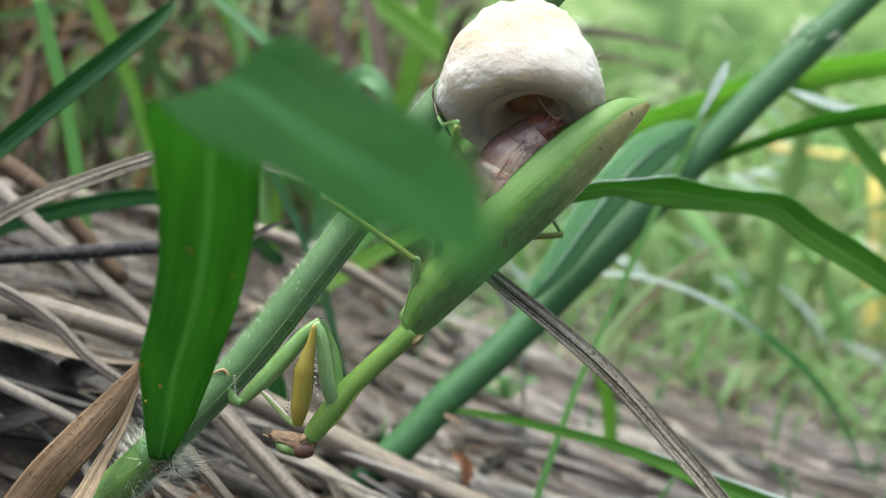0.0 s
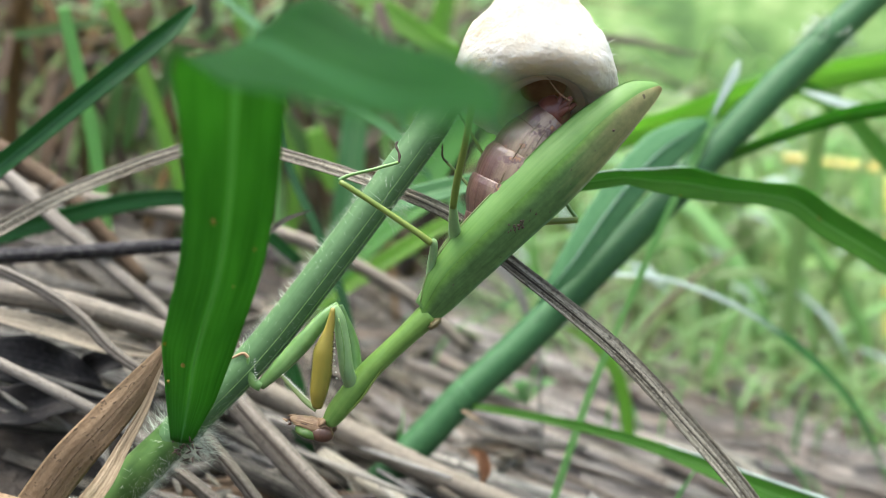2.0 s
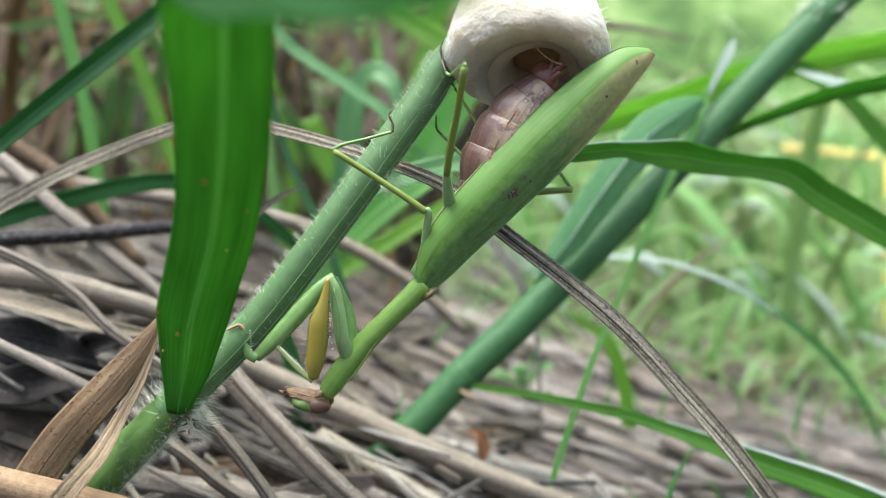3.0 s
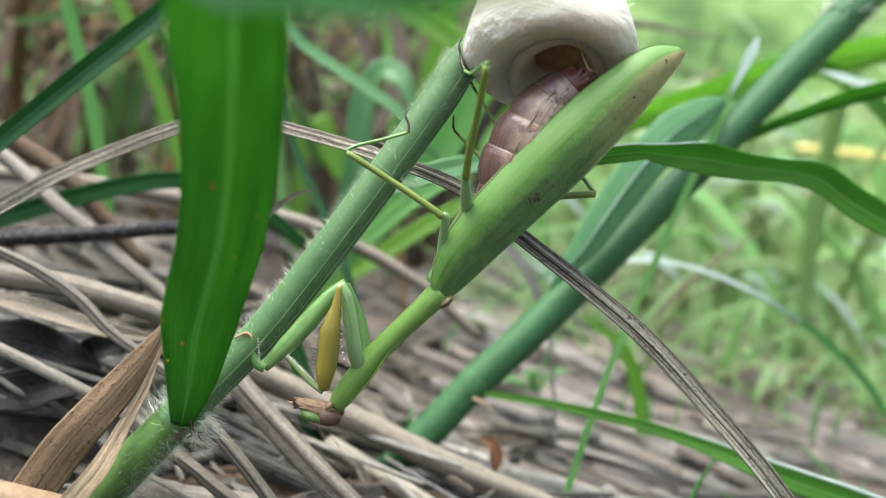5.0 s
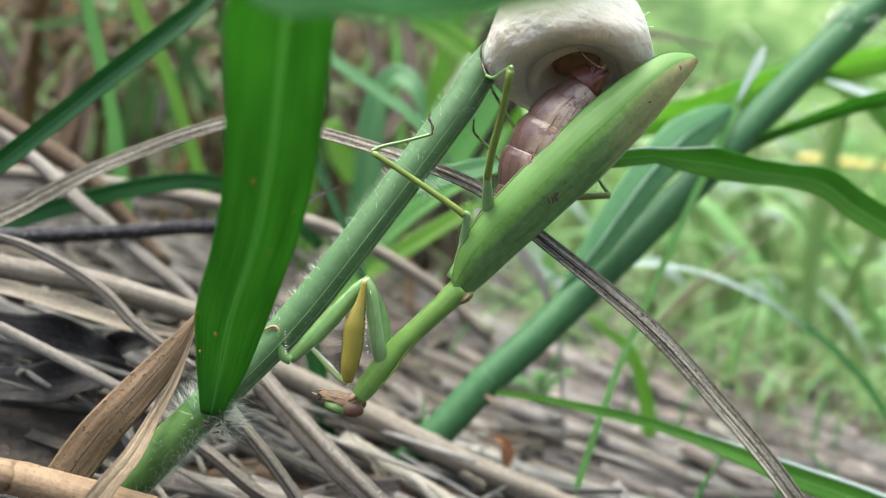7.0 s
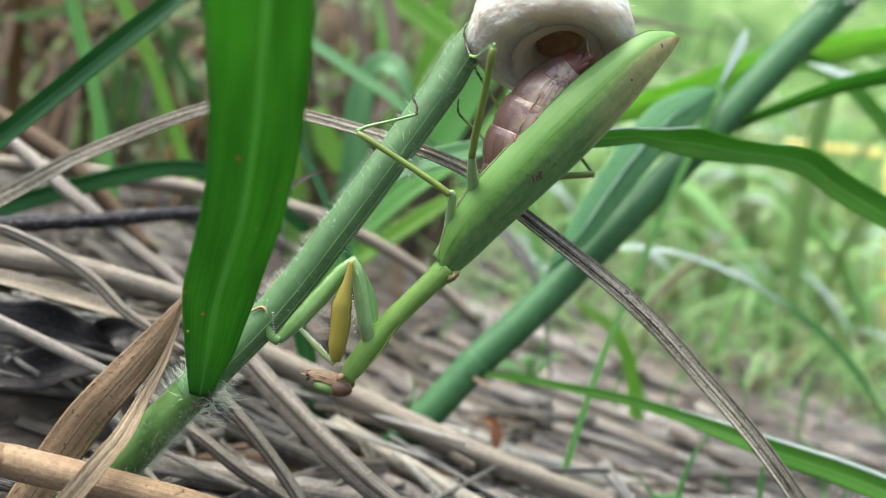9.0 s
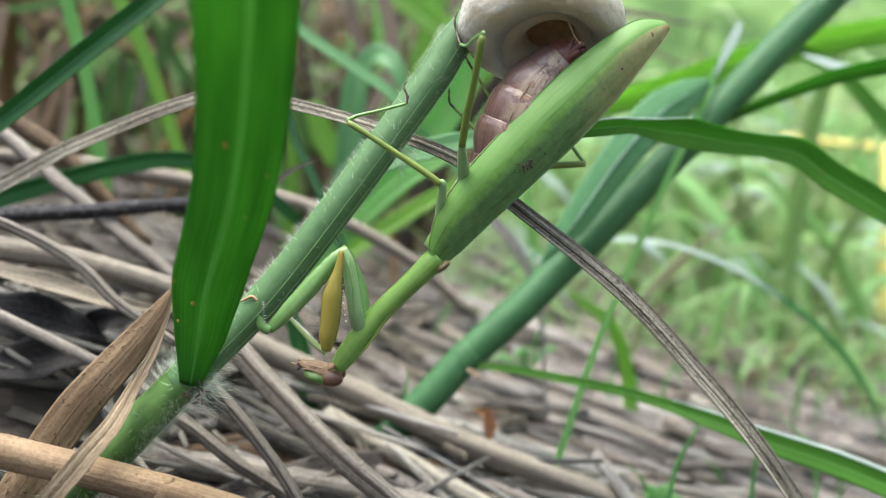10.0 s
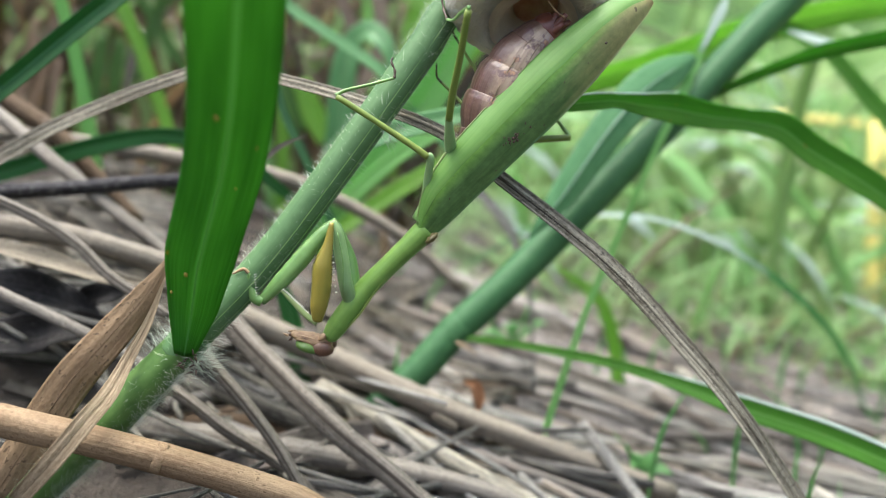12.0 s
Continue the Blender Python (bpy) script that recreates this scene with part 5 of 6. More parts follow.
loose_blade("leaning_leaf", [(-4.43, 16.6, 1.57), (-3.0, 16.7, 2.6), (-1.83, 16.8, 3.32), (-0.93, 16.9, 3.87), (-0.15, 17.0, 4.3), (0.75, 17.0, 4.67)], [0.2, 0.38, 0.42, 0.4, 0.32, 0.06], (0.2, -0.9, 0.5), M_LIME, "lime-green leaf leaning behind the mantis")
loose_blade("leaning_leaf", [(-3.83, 15.2, 2.33), (-2.62, 15.2, 3.26), (-1.55, 15.2, 4.17), (-0.73, 15.2, 4.73), (-0.04, 15.2, 5.0)], [0.2, 0.3, 0.34, 0.3, 0.06], (0.2, -0.9, 0.5), M_FRESH, "soft green leaf over the litter")
loose_blade("leaning_leaf", [(-1.66, 11.5, 4.63), (-1.23, 11.6, 4.89), (-0.79, 11.8, 5.04), (-0.26, 12.0, 5.17), (0.3, 12.2, 5.29), (0.96, 12.4, 5.4)], [0.1, 0.3, 0.36, 0.36, 0.3, 0.1], (0.1, -0.9, 0.4), M_PALE, "blue-green leaf behind the dead grass blade")
loose_blade("dark_leaf", [(-3.1, 12.7, 2.6), (-2.92, 12.8, 1.79), (-2.81, 12.8, 0.95), (-2.73, 12.9, -0.37), (-2.72, 13, -1.0)], [0.2, 0.32, 0.34, 0.3, 0.25], FACE, M_BLADE_BLUE, "dark teal leaf standing in the litter")
loose_blade("short_leaf", [(2.5, 17.2, 1.8), (3.5, 17.2, 1.0), (3.95, 17.4, -0.3), (4.1, 17.6, -2.0)], [0.1, 0.3, 0.34, 0.3], FACE, M_LIME, "short lime-green grass blade in the litter")
loose_blade("curled_leaf", [(-1.55, 11.4, -1.1), (-1.58, 11.5, -0.34), (-1.61, 11.5, 0.14), (-1.78, 11.6, 0.48), (-1.9, 11.7, 0.6)], [0.2, 0.22, 0.2, 0.14, 0.03], (0.4, -0.9, 0.2), M_STRAW_GREY, "small curled grey dead leaf", "dead leaf", M_STRAW, fold=0.7)
loose_blade("curved_dead_leaf", [(-0.1, 15, 4.4), (0.44, 15, 3.94), (1.11, 15, 3.15), (1.45, 15, 2.35), (1.62, 15, 1.5), (1.7, 15, -0.5)], [0.14, 0.18, 0.2, 0.17, 0.08, 0.06], FACE, M_STRAW_THIN, "curved pale dead grass blade", "dead blade", M_STRAW_THIN)
loose_blade("twig", [(-3.1, 10.8, 4.42), (-2.72, 10.6, 4.66), (-2.4, 10.4, 4.85), (-2.02, 10.2, 4.98)], [0.1, 0.09, 0.07, 0.01], FACE, M_STRAW_GREY, "short pointed dead twig tip", "dead blade", M_STRAW)


def stalk(name, ctrl, radii, material, label, category="dead stalk", group="dead stalks on the bank", joints=(0.55,), **kw):
    ob = thing(name, ctrl[0], label, category, group)
    seed = len(bpy.data.objects)
    part("culm", tube(Geo(), ctrl, radii, 6, 14, rough=0.05, ridges=3, seed=seed, **kw), material, ob)
    path, rad = curve(ctrl, 6), spread(radii, (len(ctrl) - 1) * 6 + 1)
    for f in joints:
        k = int(f * (len(path) - 3)) + 1
        r = rad[k]
        part("joint", tube(Geo(), [path[k] * 0.8 + path[k - 1] * 0.2, path[k], path[k] * 0.8 + path[k + 1] * 0.2], [r * 1.0, r * 1.05, r * 1.0], 3, 12, rough=0.04, seed=seed, **kw), material, ob)
    return ob


stalk("blackened_stalk", [(-9.6, 11.9, 3.2), (-8.39, 12, 4.14), (-7.65, 12, 4.18), (-6.37, 12.2, 4.21), (-4.72, 12.4, 4.29), (-3.6, 12.6, 4.2)], [0.15, 0.14, 0.13, 0.12, 0.11, 0.08], M_DARK, "black rotten grass stalk lying across the litter")
stalk("dry_stalk", [(-6.89, 7.33, 2.49), (-5.36, 7.42, 2.05), (-5.06, 7.52, 1.93), (-3.69, 7.70, 1.47), (-2.25, 7.98, 0.83), (-1.74, 8.07, 0.55), (-0.57, 8.26, -0.30)], [0.17, 0.17, 0.17, 0.17, 0.165, 0.15, 0.13], M_STALK_TAN, "thick tan dry grass stalk in front of the stem")
stalk("dry_stalk", [(-5.0, 12.1, 2.7), (-3.61, 12.2, 1.95), (-2.4, 12.3, 1.3), (-0.07, 12.0, 0.24), (1.95, 12.1, -0.63), (3.83, 12.3, -1.47)], [0.2, 0.21, 0.21, 0.2, 0.19, 0.18], M_STALK_SMOOTH, "thick pale grey-brown stalk under the mantis")
stalk("dry_stalk", [(-7.5, 10.9, 3.87), (-6.83, 10.9, 3.74), (-5.99, 10.9, 3.61), (-5.16, 10.9, 3.37), (-4.36, 11.0, 3.07), (-3.72, 11.1, 2.76)], [0.17, 0.17, 0.17, 0.16, 0.15, 0.12], M_STALK_SMOOTH, "thick smooth beige stalk lying on the litter")
stalk("dry_stalk", [(-6.9, 10.3, 4.32), (-6.44, 10.3, 4.15), (-5.83, 10.3, 3.82), (-5.33, 10.2, 3.49), (-4.92, 10.1, 3.1), (-4.5, 10.0, 2.82), (-4.01, 9.9, 2.51)], [0.05, 0.08, 0.09, 0.09, 0.085, 0.08, 0.06], M_STALK_FIBRE, "pale fibrous stalk crossing the litter", flat=0.6)
stalk("dry_stalk", [(-3.72, 10.8, 2.64), (-3.25, 10.5, 2.14), (-2.55, 10.2, 1.48), (-1.7, 9.8, 0.8), (-0.98, 9.6, 0.25), (-0.28, 9.4, -0.34), (0.4, 9.3, -0.95)], [0.19, 0.2, 0.2, 0.185, 0.17, 0.16, 0.15], M_STALK_FIBRE, "flattened grey dry stalk with a pinkish side", flat=0.55, normal=(-0.5, -0.8, 0.3))
stalk("dry_stalk", [(-3.58, 9.3, 2.42), (-3.31, 9.3, 2.03), (-2.89, 9.3, 1.47), (-2.47, 9.3, 0.82), (-2.12, 9.3, 0.08), (-1.84, 9.3, -0.58), (-1.7, 9.3, -0.95)], [0.07, 0.085, 0.085, 0.085, 0.08, 0.08, 0.07], M_STALK_FIBRE, "thin grey dry stalk beside the hairy joint")
stalk("dry_stalk", [(-4.34, 9.6, 1.84), (-3.75, 9.6, 1.42), (-3.23, 9.6, 0.96), (-2.65, 9.7, 0.49), (-2.27, 9.7, 0.14), (-1.75, 9.8, -0.61)], [0.08, 0.085, 0.09, 0.09, 0.08, 0.07], M_STALK_FIBRE, "thin grey dry stalk")
stalk("dry_stalk", [(-5.07, 10.2, 0.92), (-4.09, 10.2, 0.66), (-3.04, 10.3, 0.45), (-1.8, 10.4, 0.14), (-0.24, 10.5, -0.28), (1.21, 10.6, -0.82)], [0.18, 0.19, 0.19, 0.18, 0.16, 0.13], M_STALK_GREY, "thick pale grey stalk lying under the stem")
stalk("dry_stalk", [(-6.92, 10.1, 3.1), (-6.46, 10.1, 2.86), (-5.7, 10.1, 2.46), (-4.85, 10.1, 1.98), (-3.93, 10.1, 1.29)], [0.075, 0.08, 0.08, 0.08, 0.07], M_STALK_GREY, "thin grey dry stalk")
stalk("dry_stalk", [(-9.6, 14, 6.6), (-8.5, 14, 5.9), (-7.71, 14, 5.36), (-7.2, 14, 4.9), (-6, 14, 3.4)], [0.17, 0.17, 0.17, 0.16, 0.14], M_STRAW_BROWN, "leaning brown dry stalk")
stalk("dry_stalk", [(-8.9, 13, 6.2), (-7.87, 13, 5.44), (-6.71, 12.5, 4.6), (-6.21, 12.4, 4.21), (-5.59, 12.2, 3.74), (-4.81, 12.0, 3.13), (-4.32, 11.8, 2.45)], [0.13, 0.13, 0.12, 0.12, 0.12, 0.11, 0.1], M_STALK_GREY, "leaning grey dry stalk")
stalk("dry_stalk", [(-10.5, 15, 5.3), (-8.38, 15, 5.12), (-6.8, 15, 4.86), (-5.45, 15, 4.61), (-3.18, 15, 4.1), (-1.14, 15, 3.02), (0.2, 15, 1.8)], [0.15, 0.15, 0.16, 0.16, 0.15, 0.13, 0.1], M_STALK_SMOOTH, "pinkish grey dry stalk")
loose_blade("dead_leaf", [(-5.53, 8.0, 0.81), (-5.05, 8.1, 1.53), (-4.57, 8.2, 2.18), (-4.1, 8.3, 2.69), (-3.72, 8.45, 3.13), (-3.44, 8.6, 3.58)], [0.46, 0.48, 0.47, 0.42, 0.3, 0.03], (0.25, -0.95, 0.15), M_LEAF_TAN, "curled brown dead leaf leaning beside the stem", "dead leaf", M_LEAF_TAN, fold=-0.14, thick=0.03, wave=0.12, across=15, grooves=0.025)
loose_blade("dead_leaf", [(-4.72, 7.1, 1.21), (-4.3, 7.12, 1.65), (-4.03, 7.3, 1.98), (-3.93, 7.7, 2.16), (-3.85, 8.05, 2.42), (-3.67, 8.3, 2.82), (-3.5, 8.5, 3.32)], [0.2, 0.22, 0.22, 0.2, 0.15, 0.1, 0.02], (0.35, -0.9, 0.2), M_LEAF_PALE, "narrow pale tan fold of a dead leaf", "dead leaf", M_LEAF_PALE, fold=0.25, thick=0.03, wave=0.1, across=13, grooves=0.04)


loose_blade("dead_leaf", [(-7.4, 10.7, 3.59), (-6.75, 10.7, 3.41), (-6.1, 10.7, 3.23), (-5.44, 10.7, 3.0), (-4.91, 10.8, 2.84), (-4.35, 10.9, 2.75)], [0.2, 0.24, 0.26, 0.24, 0.18, 0.06], (0.1, -0.8, 0.6), M_LEAF_BEIGE, "narrow curled brown dead leaf on the litter", "dead leaf", M_LEAF_BEIGE, fold=0.6, wave=0.25, across=13, thick=0.03)
loose_blade("dead_leaf", [(-8.9, 11.6, 3.8), (-7.6, 11.6, 3.6), (-6.0, 11.7, 3.4), (-4.6, 11.8, 2.8)], [0.2, 0.32, 0.32, 0.08], (0.1, -0.9, 0.4), M_LEAF_BEIGE, "broad curled beige dead leaf on the litter", "dead leaf", M_LEAF_BEIGE, fold=0.7, wave=0.25, across=13, thick=0.03)
# Near-black sheets added where gaps in the litter lie in shade.
loose_blade("gap_shade_leaf", [(-8.0, 11, 2.9), (-6.62, 11, 2.65), (-5.95, 11, 2.45), (-5.5, 11, 2.3)], [0.5, 0.75, 0.6, 0.1], (0.1, -0.9, 0.4), M_GAP_SHADE, "near-black leaf added for the shade and black bits in a litter gap", "dead leaf", M_GAP_SHADE, fold=0.5, wave=0.4, across=11, thick=0.03)
loose_blade("gap_shade_leaf", [(-7.9, 10.6, 2.1), (-6.42, 10.6, 2.1), (-5.67, 10.6, 2.25), (-5.0, 10.6, 2.2)], [0.4, 0.6, 0.5, 0.1], (0.1, -0.9, 0.4), M_GAP_SHADE, "near-black leaf added for the shade and black bits in a litter gap", "dead leaf", M_GAP_SHADE, fold=0.6, wave=0.4, across=11, thick=0.03)
loose_blade("gap_shade_leaf", [(-6.24, 11.2, 2.36), (-5.53, 11.2, 2.57), (-4.83, 11.2, 2.75)], [0.2, 0.4, 0.1], (0.1, -0.9, 0.4), M_GAP_SHADE, "small near-black leaf added for the shade in a litter gap", "dead leaf", M_GAP_SHADE, fold=0.6, wave=0.4, across=11, thick=0.03)
loose_blade("red_dead_leaf", [(0.16, 12.6, 0.6), (0.36, 12.6, 0.5), (0.41, 12.6, 0.26), (0.38, 12.6, 0.0)], [0.05, 0.2, 0.22, 0.06], FACE, M_RUST, "small rust-red dead leaf in the litter", "dead leaf", M_RUST, fold=0.6)


# ---- litter over the bank ----
def pile(x, y):
    """How deep the dead grass lies: deepest on the upper side of the bank."""
    return 0.25 + 1.3 * min(1, max(0, (-x - 1) / 7)) * min(1, max(0, (y - 8.5) / 4))


def lying(rng, x, y, l, up, even=False):
    """Three points of a stalk that lies on the bank, roughly down its slope."""
    yaw = rng.normal(-0.15, 0.55) if rng.random() < 0.8 else rng.uniform(-1.5, 1.5)
    if even:
        yaw = rng.normal(-0.2, 0.2)
    w = np.array((math.cos(yaw), math.sin(yaw), 0))
    c = np.array((x, y, 0.0))
    pts = [c - w * l / 2, c + rng.normal(size=3) * 0.25, c + w * l / 2]
    tip = rng.normal() * 0.35
    for p, k in zip(pts, (-1, 0, 1)):
        p[2] = ground_height(p[0], p[1]) + up + k * tip
    return pts


def litter():
    rng = np.random.default_rng(21)
    # bleached: stalks coloured lighter for the stronger light there; shaded: the rest.
    shaded, bleached = Geo(), Geo()
    for k in range(2300):
        x, y = rng.uniform(-26, 26), 8.8 + 40 * rng.random() ** 1.5
        if (y < 10 and x > -2.5) or (x < -3 and y < 13 and rng.random() < 0.88) or (-7.6 < x < -4.4 and 9.5 < y < 11.4) or (x < -3 and y > 19 and rng.random() < 0.8):
            continue
        up = pile(x, y) * rng.random() + 0.05
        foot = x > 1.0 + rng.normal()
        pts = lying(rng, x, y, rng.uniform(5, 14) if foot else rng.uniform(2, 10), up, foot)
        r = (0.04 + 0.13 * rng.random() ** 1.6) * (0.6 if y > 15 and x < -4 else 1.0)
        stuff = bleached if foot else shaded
        if rng.random() < (0.9 if foot else 0.72):
            tube(stuff, pts, [r, r * 1.05, r * 0.7], 3, 6, flat=rng.uniform(0.35, 1.0), rough=0.07, seed=k)
        else:
            w = rng.uniform(0.25, 0.7)
            blade(stuff, pts, [w * 0.5, w, 0.06], (rng.normal() * 0.7, -0.6 + 0.4 * rng.normal(), 1), fold=rng.uniform(0.1, 0.9), steps=4, across=5, thick=0.025, wave=0.25)
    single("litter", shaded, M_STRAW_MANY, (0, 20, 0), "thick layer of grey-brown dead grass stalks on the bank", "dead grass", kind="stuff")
    single("bleached_litter", bleached, M_STRAW_LIT, (8, 20, -2), "dead grass stalks at the foot of the bank, coloured lighter for the stronger light", "dead grass", kind="stuff")
    for k in range(110):
        x, y = rng.uniform(-10, 9), 10.5 + 9 * rng.random()
        if (x < -4 and y > 13) or (x < -2 and y < 13 and k % 2) or (-7.6 < x < -4.4 and 9.5 < y < 11.4):
            continue
        pts = lying(rng, x, y, rng.uniform(3, 8), pile(x, y) * rng.uniform(0.5, 1.1) + 0.1, x > 0.5)
        r = rng.uniform(0.06, 0.17)
        # Beyond x = 1 paler straw again stands for the stronger light.
        if k % 4 or x > 0.5:
            g = tube(Geo(), pts, [r, r, r * 0.8], 4, 10, flat=rng.uniform(0.5, 1.0), rough=0.06, seed=k)
            single("dry_stalk", g, M_STRAW_THIN if x > 1 else M_STRAW, pts[0], "grey-brown dead grass stalk lying on the bank", "dead stalk", "dead stalks on the bank")
        else:
            w = rng.uniform(0.3, 0.65)
            g = blade(Geo(), pts, [w * 0.4, w, w * 0.8, 0.05], (rng.normal() * 0.6, -0.8, 0.8), fold=rng.uniform(0.2, 0.9), steps=6, across=7, thick=0.025, wave=0.3, seed=k)
            single("dead_leaf", g, (M_STRAW_BROWN, M_STRAW_THIN)[k % 8 == 0 or x > 1], pts[0], "curled brown dead grass leaf on the litter", "dead leaf", "dead leaves on the bank")


litter()


def thin_stalks():
    """Thin bleached stalks that lie crisscross on the litter beside the stem."""
    rng = np.random.default_rng(77)
    for k in range(46):
        x, y = rng.uniform(-8.5, 1.5), rng.uniform(9.6, 13)
        if -7.2 < x < -4.6 and y < 11.2:
            continue
        pts = lying(rng, x, y, rng.uniform(3, 7), pile(x, y) * rng.uniform(0.6, 1.2) + 0.15)
        r = rng.uniform(0.025, 0.07)
        g = tube(Geo(), pts, [r, r, r * 0.7], 5, 8, flat=rng.uniform(0.5, 1.0), rough=0.06, seed=k)
        single("dry_stalk", g, M_STRAW_THIN, pts[0], "thin bleached grass stalk lying on the litter", "dead stalk", "dead stalks on the bank")


thin_stalks()


# ---- grass behind ----
def meadow():
    rng = np.random.default_rng(33)
    green, brown, weeds = Geo(), Geo(), Geo()
    for k in range(1700):
        y = 27 + 80 * rng.random() ** 1.1
        x = rng.uniform(-0.75, 0.85) * (y + 6)
        left = x < -0.04 * y
        dry = left and rng.random() < 0.8
        if (y < 36 and x < 3) or (not left and rng.random() < 0.7):
            continue
        l = rng.uniform(7, 20) * (0.6 + y / 120)
        lean = rng.uniform(0, 6.28)
        out = rng.uniform(0.3, 1.2) * l
        z0 = ground_height(x, y)
        dx, dy = math.cos(lean) * out, math.sin(lean) * out * 0.6
        h = l * rng.uniform(0.35, 0.9)
        pts = [(x, y, z0 - 0.3), (x + 0.15 * dx, y + 0.15 * dy, z0 + 0.55 * h), (x + 0.5 * dx, y + 0.5 * dy, z0 + 0.95 * h), (x + dx, y + dy, z0 + h * rng.uniform(0.4, 1.0))]
        w = rng.uniform(0.35, 1.0) * (0.7 + y / 150)
        w *= 0.5 if left else 1.0
        blade(brown if dry else green, pts, [w * 0.7, w, w * 0.8, 0.02], (rng.normal() * 0.6, -1, 0.6), fold=0.25, steps=3, across=3, thick=0.03)
    for k in range(1700):
        y = 23 + 50 * rng.random() ** 1.2
        x = rng.uniform(0.02, 0.9) * y + rng.normal() * 2
        z0 = ground_height(x, y)
        q, l = rng.uniform(0, 6.28), rng.uniform(1.5, 5.0)
        d = np.array((math.cos(q), 0.6 * math.sin(q), rng.uniform(0.2, 1.0))) * l
        p = np.array((x, y, z0 - 0.1))
        w = rng.uniform(0.07, 0.24)
        blade(brown if rng.random() < 0.15 else weeds, [p, p + d * 0.5 + (0, 0, 0.12 * l), p + d], [w * 0.6, w, 0.03], (0.2 * rng.normal(), -0.7, 0.8), fold=0.3, steps=3, across=3, thick=0.03)
    for k in range(330):
        y = 25.5 + 22 * rng.random()
        x = -0.02 * y - rng.random() * 0.62 * y
        z0 = ground_height(x, y)
        l = rng.uniform(4, 13)
        dx, dy = rng.normal() * 0.6 * l, rng.normal() * 0.2 * l
        pts = [(x, y, z0), (x + 0.3 * dx, y + 0.3 * dy, z0 + 0.5 * l), (x + 0.7 * dx, y + 0.7 * dy, z0 + 0.85 * l), (x + 1.2 * dx, y + dy, z0 + l * rng.uniform(0.6, 1.0))]
        w = rng.uniform(0.2, 0.55)
        dead = rng.random() < 0.75
        blade(brown if dead else green, pts, [w, w, w * 0.8, 0.03], (rng.normal() * 0.5, -1, 0.3), fold=0.3, steps=4, across=3, thick=0.03)
    # Loose near-white blades, added among the grass to stand in for sky glints.
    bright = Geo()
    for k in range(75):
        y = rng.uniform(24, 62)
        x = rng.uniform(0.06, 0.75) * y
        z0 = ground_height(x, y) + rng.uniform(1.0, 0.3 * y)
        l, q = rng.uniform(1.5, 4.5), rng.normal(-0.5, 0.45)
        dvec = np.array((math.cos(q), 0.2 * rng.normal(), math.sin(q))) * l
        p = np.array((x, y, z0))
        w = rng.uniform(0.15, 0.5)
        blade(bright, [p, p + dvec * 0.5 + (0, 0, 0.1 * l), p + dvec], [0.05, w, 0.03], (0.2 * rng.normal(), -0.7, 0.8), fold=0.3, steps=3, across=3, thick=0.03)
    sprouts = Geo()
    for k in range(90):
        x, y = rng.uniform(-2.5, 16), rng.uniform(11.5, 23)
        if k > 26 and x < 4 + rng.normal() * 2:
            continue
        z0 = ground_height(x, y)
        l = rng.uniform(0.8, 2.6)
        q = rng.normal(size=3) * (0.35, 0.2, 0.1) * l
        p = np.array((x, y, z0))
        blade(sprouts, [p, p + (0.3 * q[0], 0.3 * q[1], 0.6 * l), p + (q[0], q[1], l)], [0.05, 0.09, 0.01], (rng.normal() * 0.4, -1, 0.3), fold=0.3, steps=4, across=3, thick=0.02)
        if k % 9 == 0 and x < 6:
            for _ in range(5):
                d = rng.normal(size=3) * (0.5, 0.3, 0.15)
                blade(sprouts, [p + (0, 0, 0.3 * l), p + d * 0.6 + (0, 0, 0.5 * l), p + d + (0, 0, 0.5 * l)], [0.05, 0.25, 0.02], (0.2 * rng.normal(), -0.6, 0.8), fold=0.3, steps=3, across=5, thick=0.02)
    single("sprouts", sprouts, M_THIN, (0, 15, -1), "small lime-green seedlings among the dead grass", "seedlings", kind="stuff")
    single("shining_grass", bright, M_GLINT, (20, 40, 0), "loose pale blades added for sky glints on the grass", "grass", kind="stuff")
    single("meadow_grass", green, M_FIELD, (0, 50, 0), "tall bright green grass behind the bank", "grass", kind="stuff")
    single("low_grass", weeds, M_FIELD, (10, 30, -4), "low bright green grass at the foot of the bank", "grass", kind="stuff")
    single("dry_grass", brown, M_DRY, (-20, 50, 0), "tall brown dead grass on the bank", "dead grass", kind="stuff")


meadow()


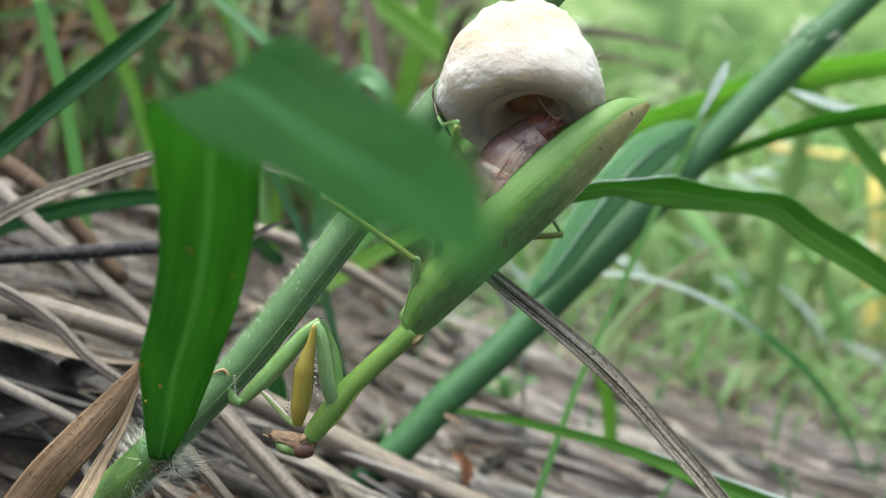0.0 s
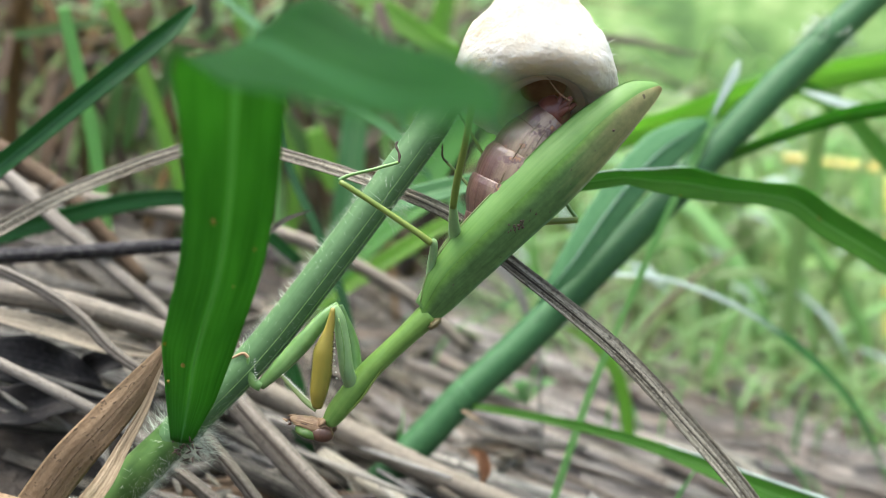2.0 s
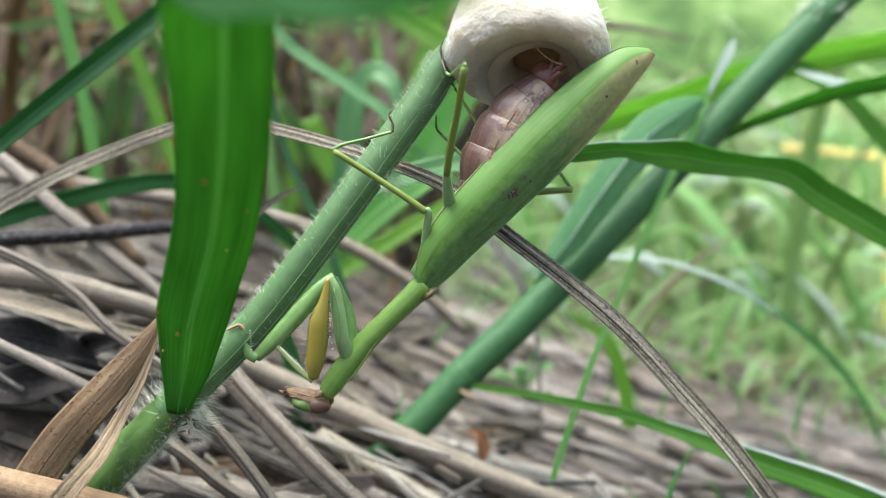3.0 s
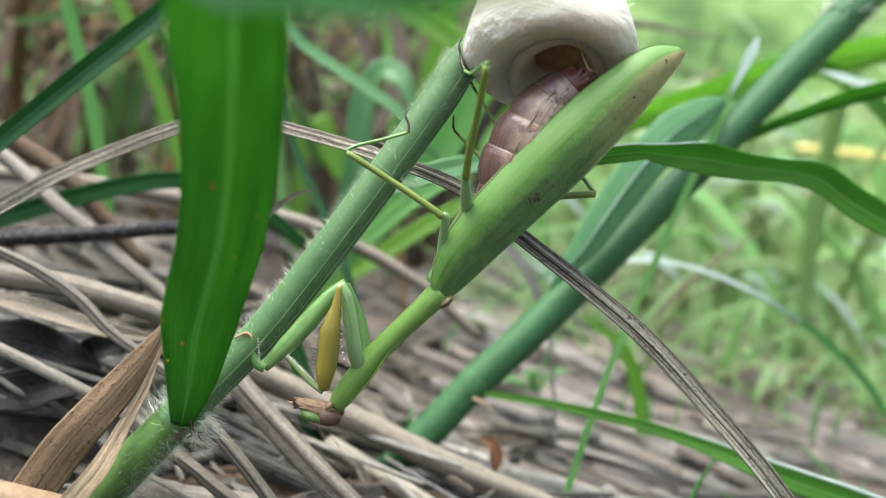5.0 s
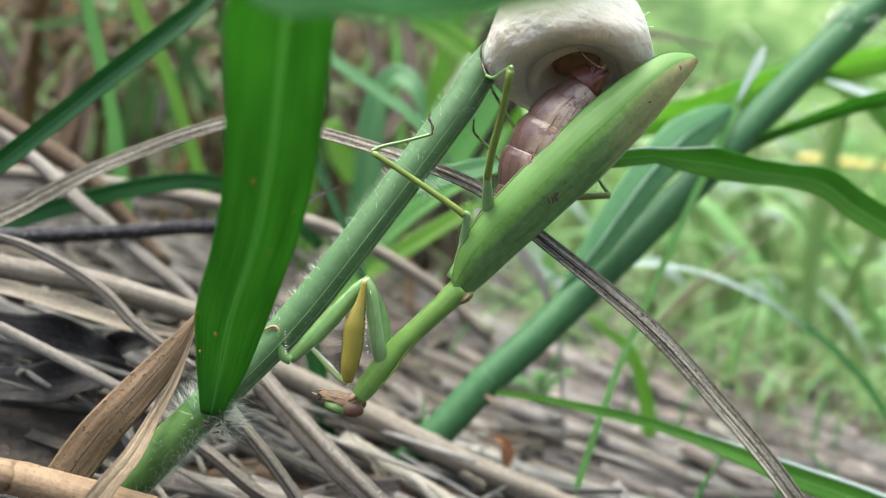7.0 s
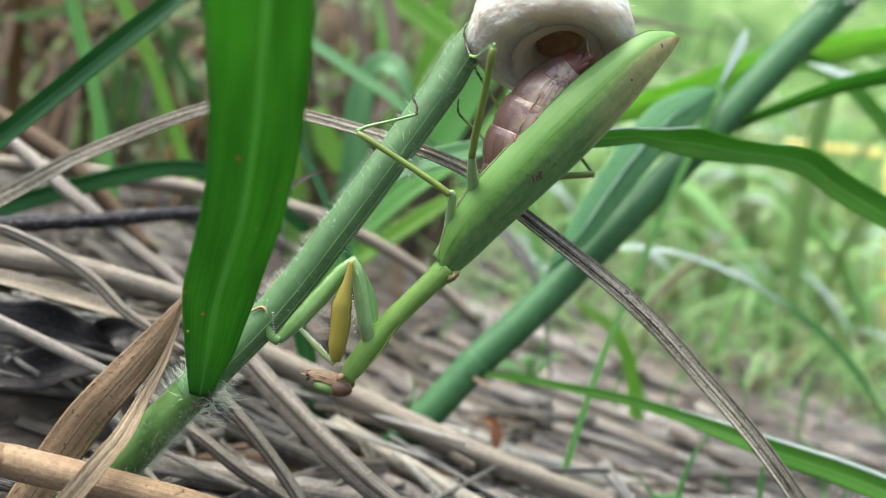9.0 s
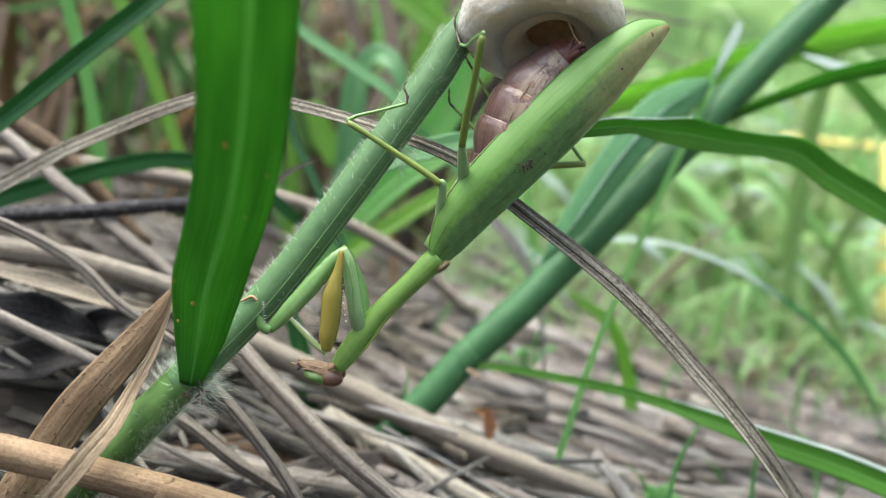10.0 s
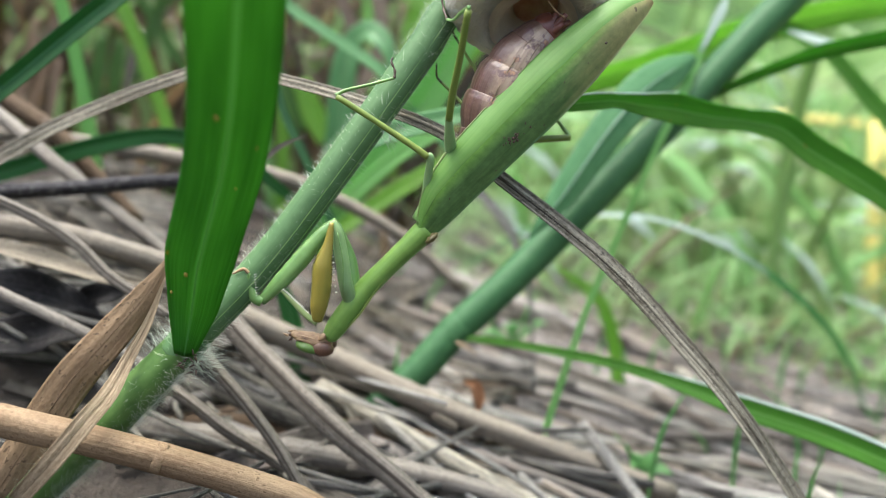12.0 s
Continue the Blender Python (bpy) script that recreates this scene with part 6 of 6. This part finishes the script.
def far_bank():
    """The rising bank that closes the view: matted dead grass on one side, green growth on the other."""
    m, n, l, p, out = nodes_of("far_growth")
    tc = n.new("ShaderNodeTexCoord")
    g = tc.outputs["Object"]
    a = noise_at(n, l, g, 0.05 / CM, 3.0)
    b = noise_at(n, l, g, 0.22 / CM, 4.0, 0.6)
    green = ramp(n, l, math_node(n, l, "MULTIPLY_ADD", a, 0.5, math_node(n, l, "MULTIPLY", b, 0.5)), [(0.38, (0.045, 0.1, 0.02)), (0.5, (0.12, 0.215, 0.055)), (0.62, (0.27, 0.36, 0.14))])
    brown = ramp(n, l, b, [(0.38, (0.012, 0.008, 0.004)), (0.55, (0.05, 0.033, 0.015)), (0.68, (0.07, 0.1, 0.022))])
    sep = n.new("ShaderNodeSeparateXYZ")
    l.new(g, sep.inputs["Vector"])
    where = math_node(n, l, "ADD", math_node(n, l, "MULTIPLY", sep.outputs["X"], 0.012 / CM), math_node(n, l, "MULTIPLY", a, 0.8))
    l.new(mix(n, l, ramp(n, l, where, [(0.2, (0, 0, 0)), (0.5, (1, 1, 1))]), brown, green), p.inputs["Base Color"])
    p.inputs["Roughness"].default_value = 0.9
    bump(n, l, p, b, 0.6, 2.0)
    geo = Geo()
    u, v = np.meshgrid(np.linspace(-1, 1, 90), np.linspace(0, 1, 40))
    ang = u * 1.75
    far = 95 + 75 * v + 5 * np.sin(9 * u) * np.cos(7 * v)
    X, Y = far * np.sin(ang), far * np.cos(ang)
    Z = -14 + 125 * v**1.15 + 3 * np.sin(14 * u + 5 * v)
    f = [(j * 90 + i, j * 90 + i + 1, (j + 1) * 90 + i + 1, (j + 1) * 90 + i) for j in range(39) for i in range(89)]
    geo.add(np.stack([X, Y, Z], -1).reshape(-1, 3), f, np.stack([u, v], -1).reshape(-1, 2))
    single("backdrop", geo, m, (0, 0, 0), "overgrown bank in the distance, brown and green", "bank", kind="structure")


far_bank()

# ---- yellow barrier in the grass ----
post = thing("barrier", (23.6, 40, -5), "bright yellow painted barrier standing in the grass", "barrier")
part("post", tube(Geo(), [(23.7, 40, -6), (23.4, 40, 5.4)], [0.8, 0.8], 4, 16), M_YELLOW, post)
part("rail", tube(Geo(), [(17.4, 40.5, 5.75), (20.5, 40.5, 5.4), (26, 40.5, 4.7)], [0.2, 0.2, 0.2], 4, 10), M_YELLOW, post)


def motions():
    """The mantis stretches its tail tip into the foam, and its feeler sweeps to and fro."""
    reach = [(0, 0.3), (0.6, 0.15), (1.5, 0), (2.0, 0.6), (2.4, 1), (2.8, 1), (3.5, 0.4), (4.3, 0), (5.4, 0.1), (5.8, 0.4), (6.2, 0.9), (7.0, 1), (7.3, 0.9), (8.1, 0.4), (8.8, 0), (10, 0.1), (11, 0.15), (12, 0.25)]
    base = BASE["praying_mantis"]
    h = [(a - b) * CM for a, b in zip(TAIL, base)]
    walk(MOVERS["tail"], [(t, pose(h[0] - 0.02 * e * CM, h[1], h[2] + 0.06 * e * CM, 0, -7 * e, 0)) for t, e in reach])
    sweep_rows = [(0, 60), (0.3, 20), (0.6, 36), (0.9, 46), (1.2, 26), (1.5, 20), (1.8, 44), (2.1, 66), (2.7, 75), (3.5, 45), (4.3, 20), (4.6, 30), (4.9, 40), (5.1, 35), (5.3, 45), (5.5, 36), (5.8, 32), (6.3, 55), (6.7, 62), (7.0, 66), (7.3, 58), (8.0, 40), (8.8, 26), (9.1, 20), (9.4, 26), (9.7, 40), (10.4, 45), (10.8, 50), (11.2, 50), (11.6, 60), (12, 60)]
    f = [(a - b) * CM for a, b in zip(FEELER, TAIL)]
    walk(MOVERS["feeler"], [(t, pose(*f, 0, -a, 0)) for t, a in sweep_rows])


motions()
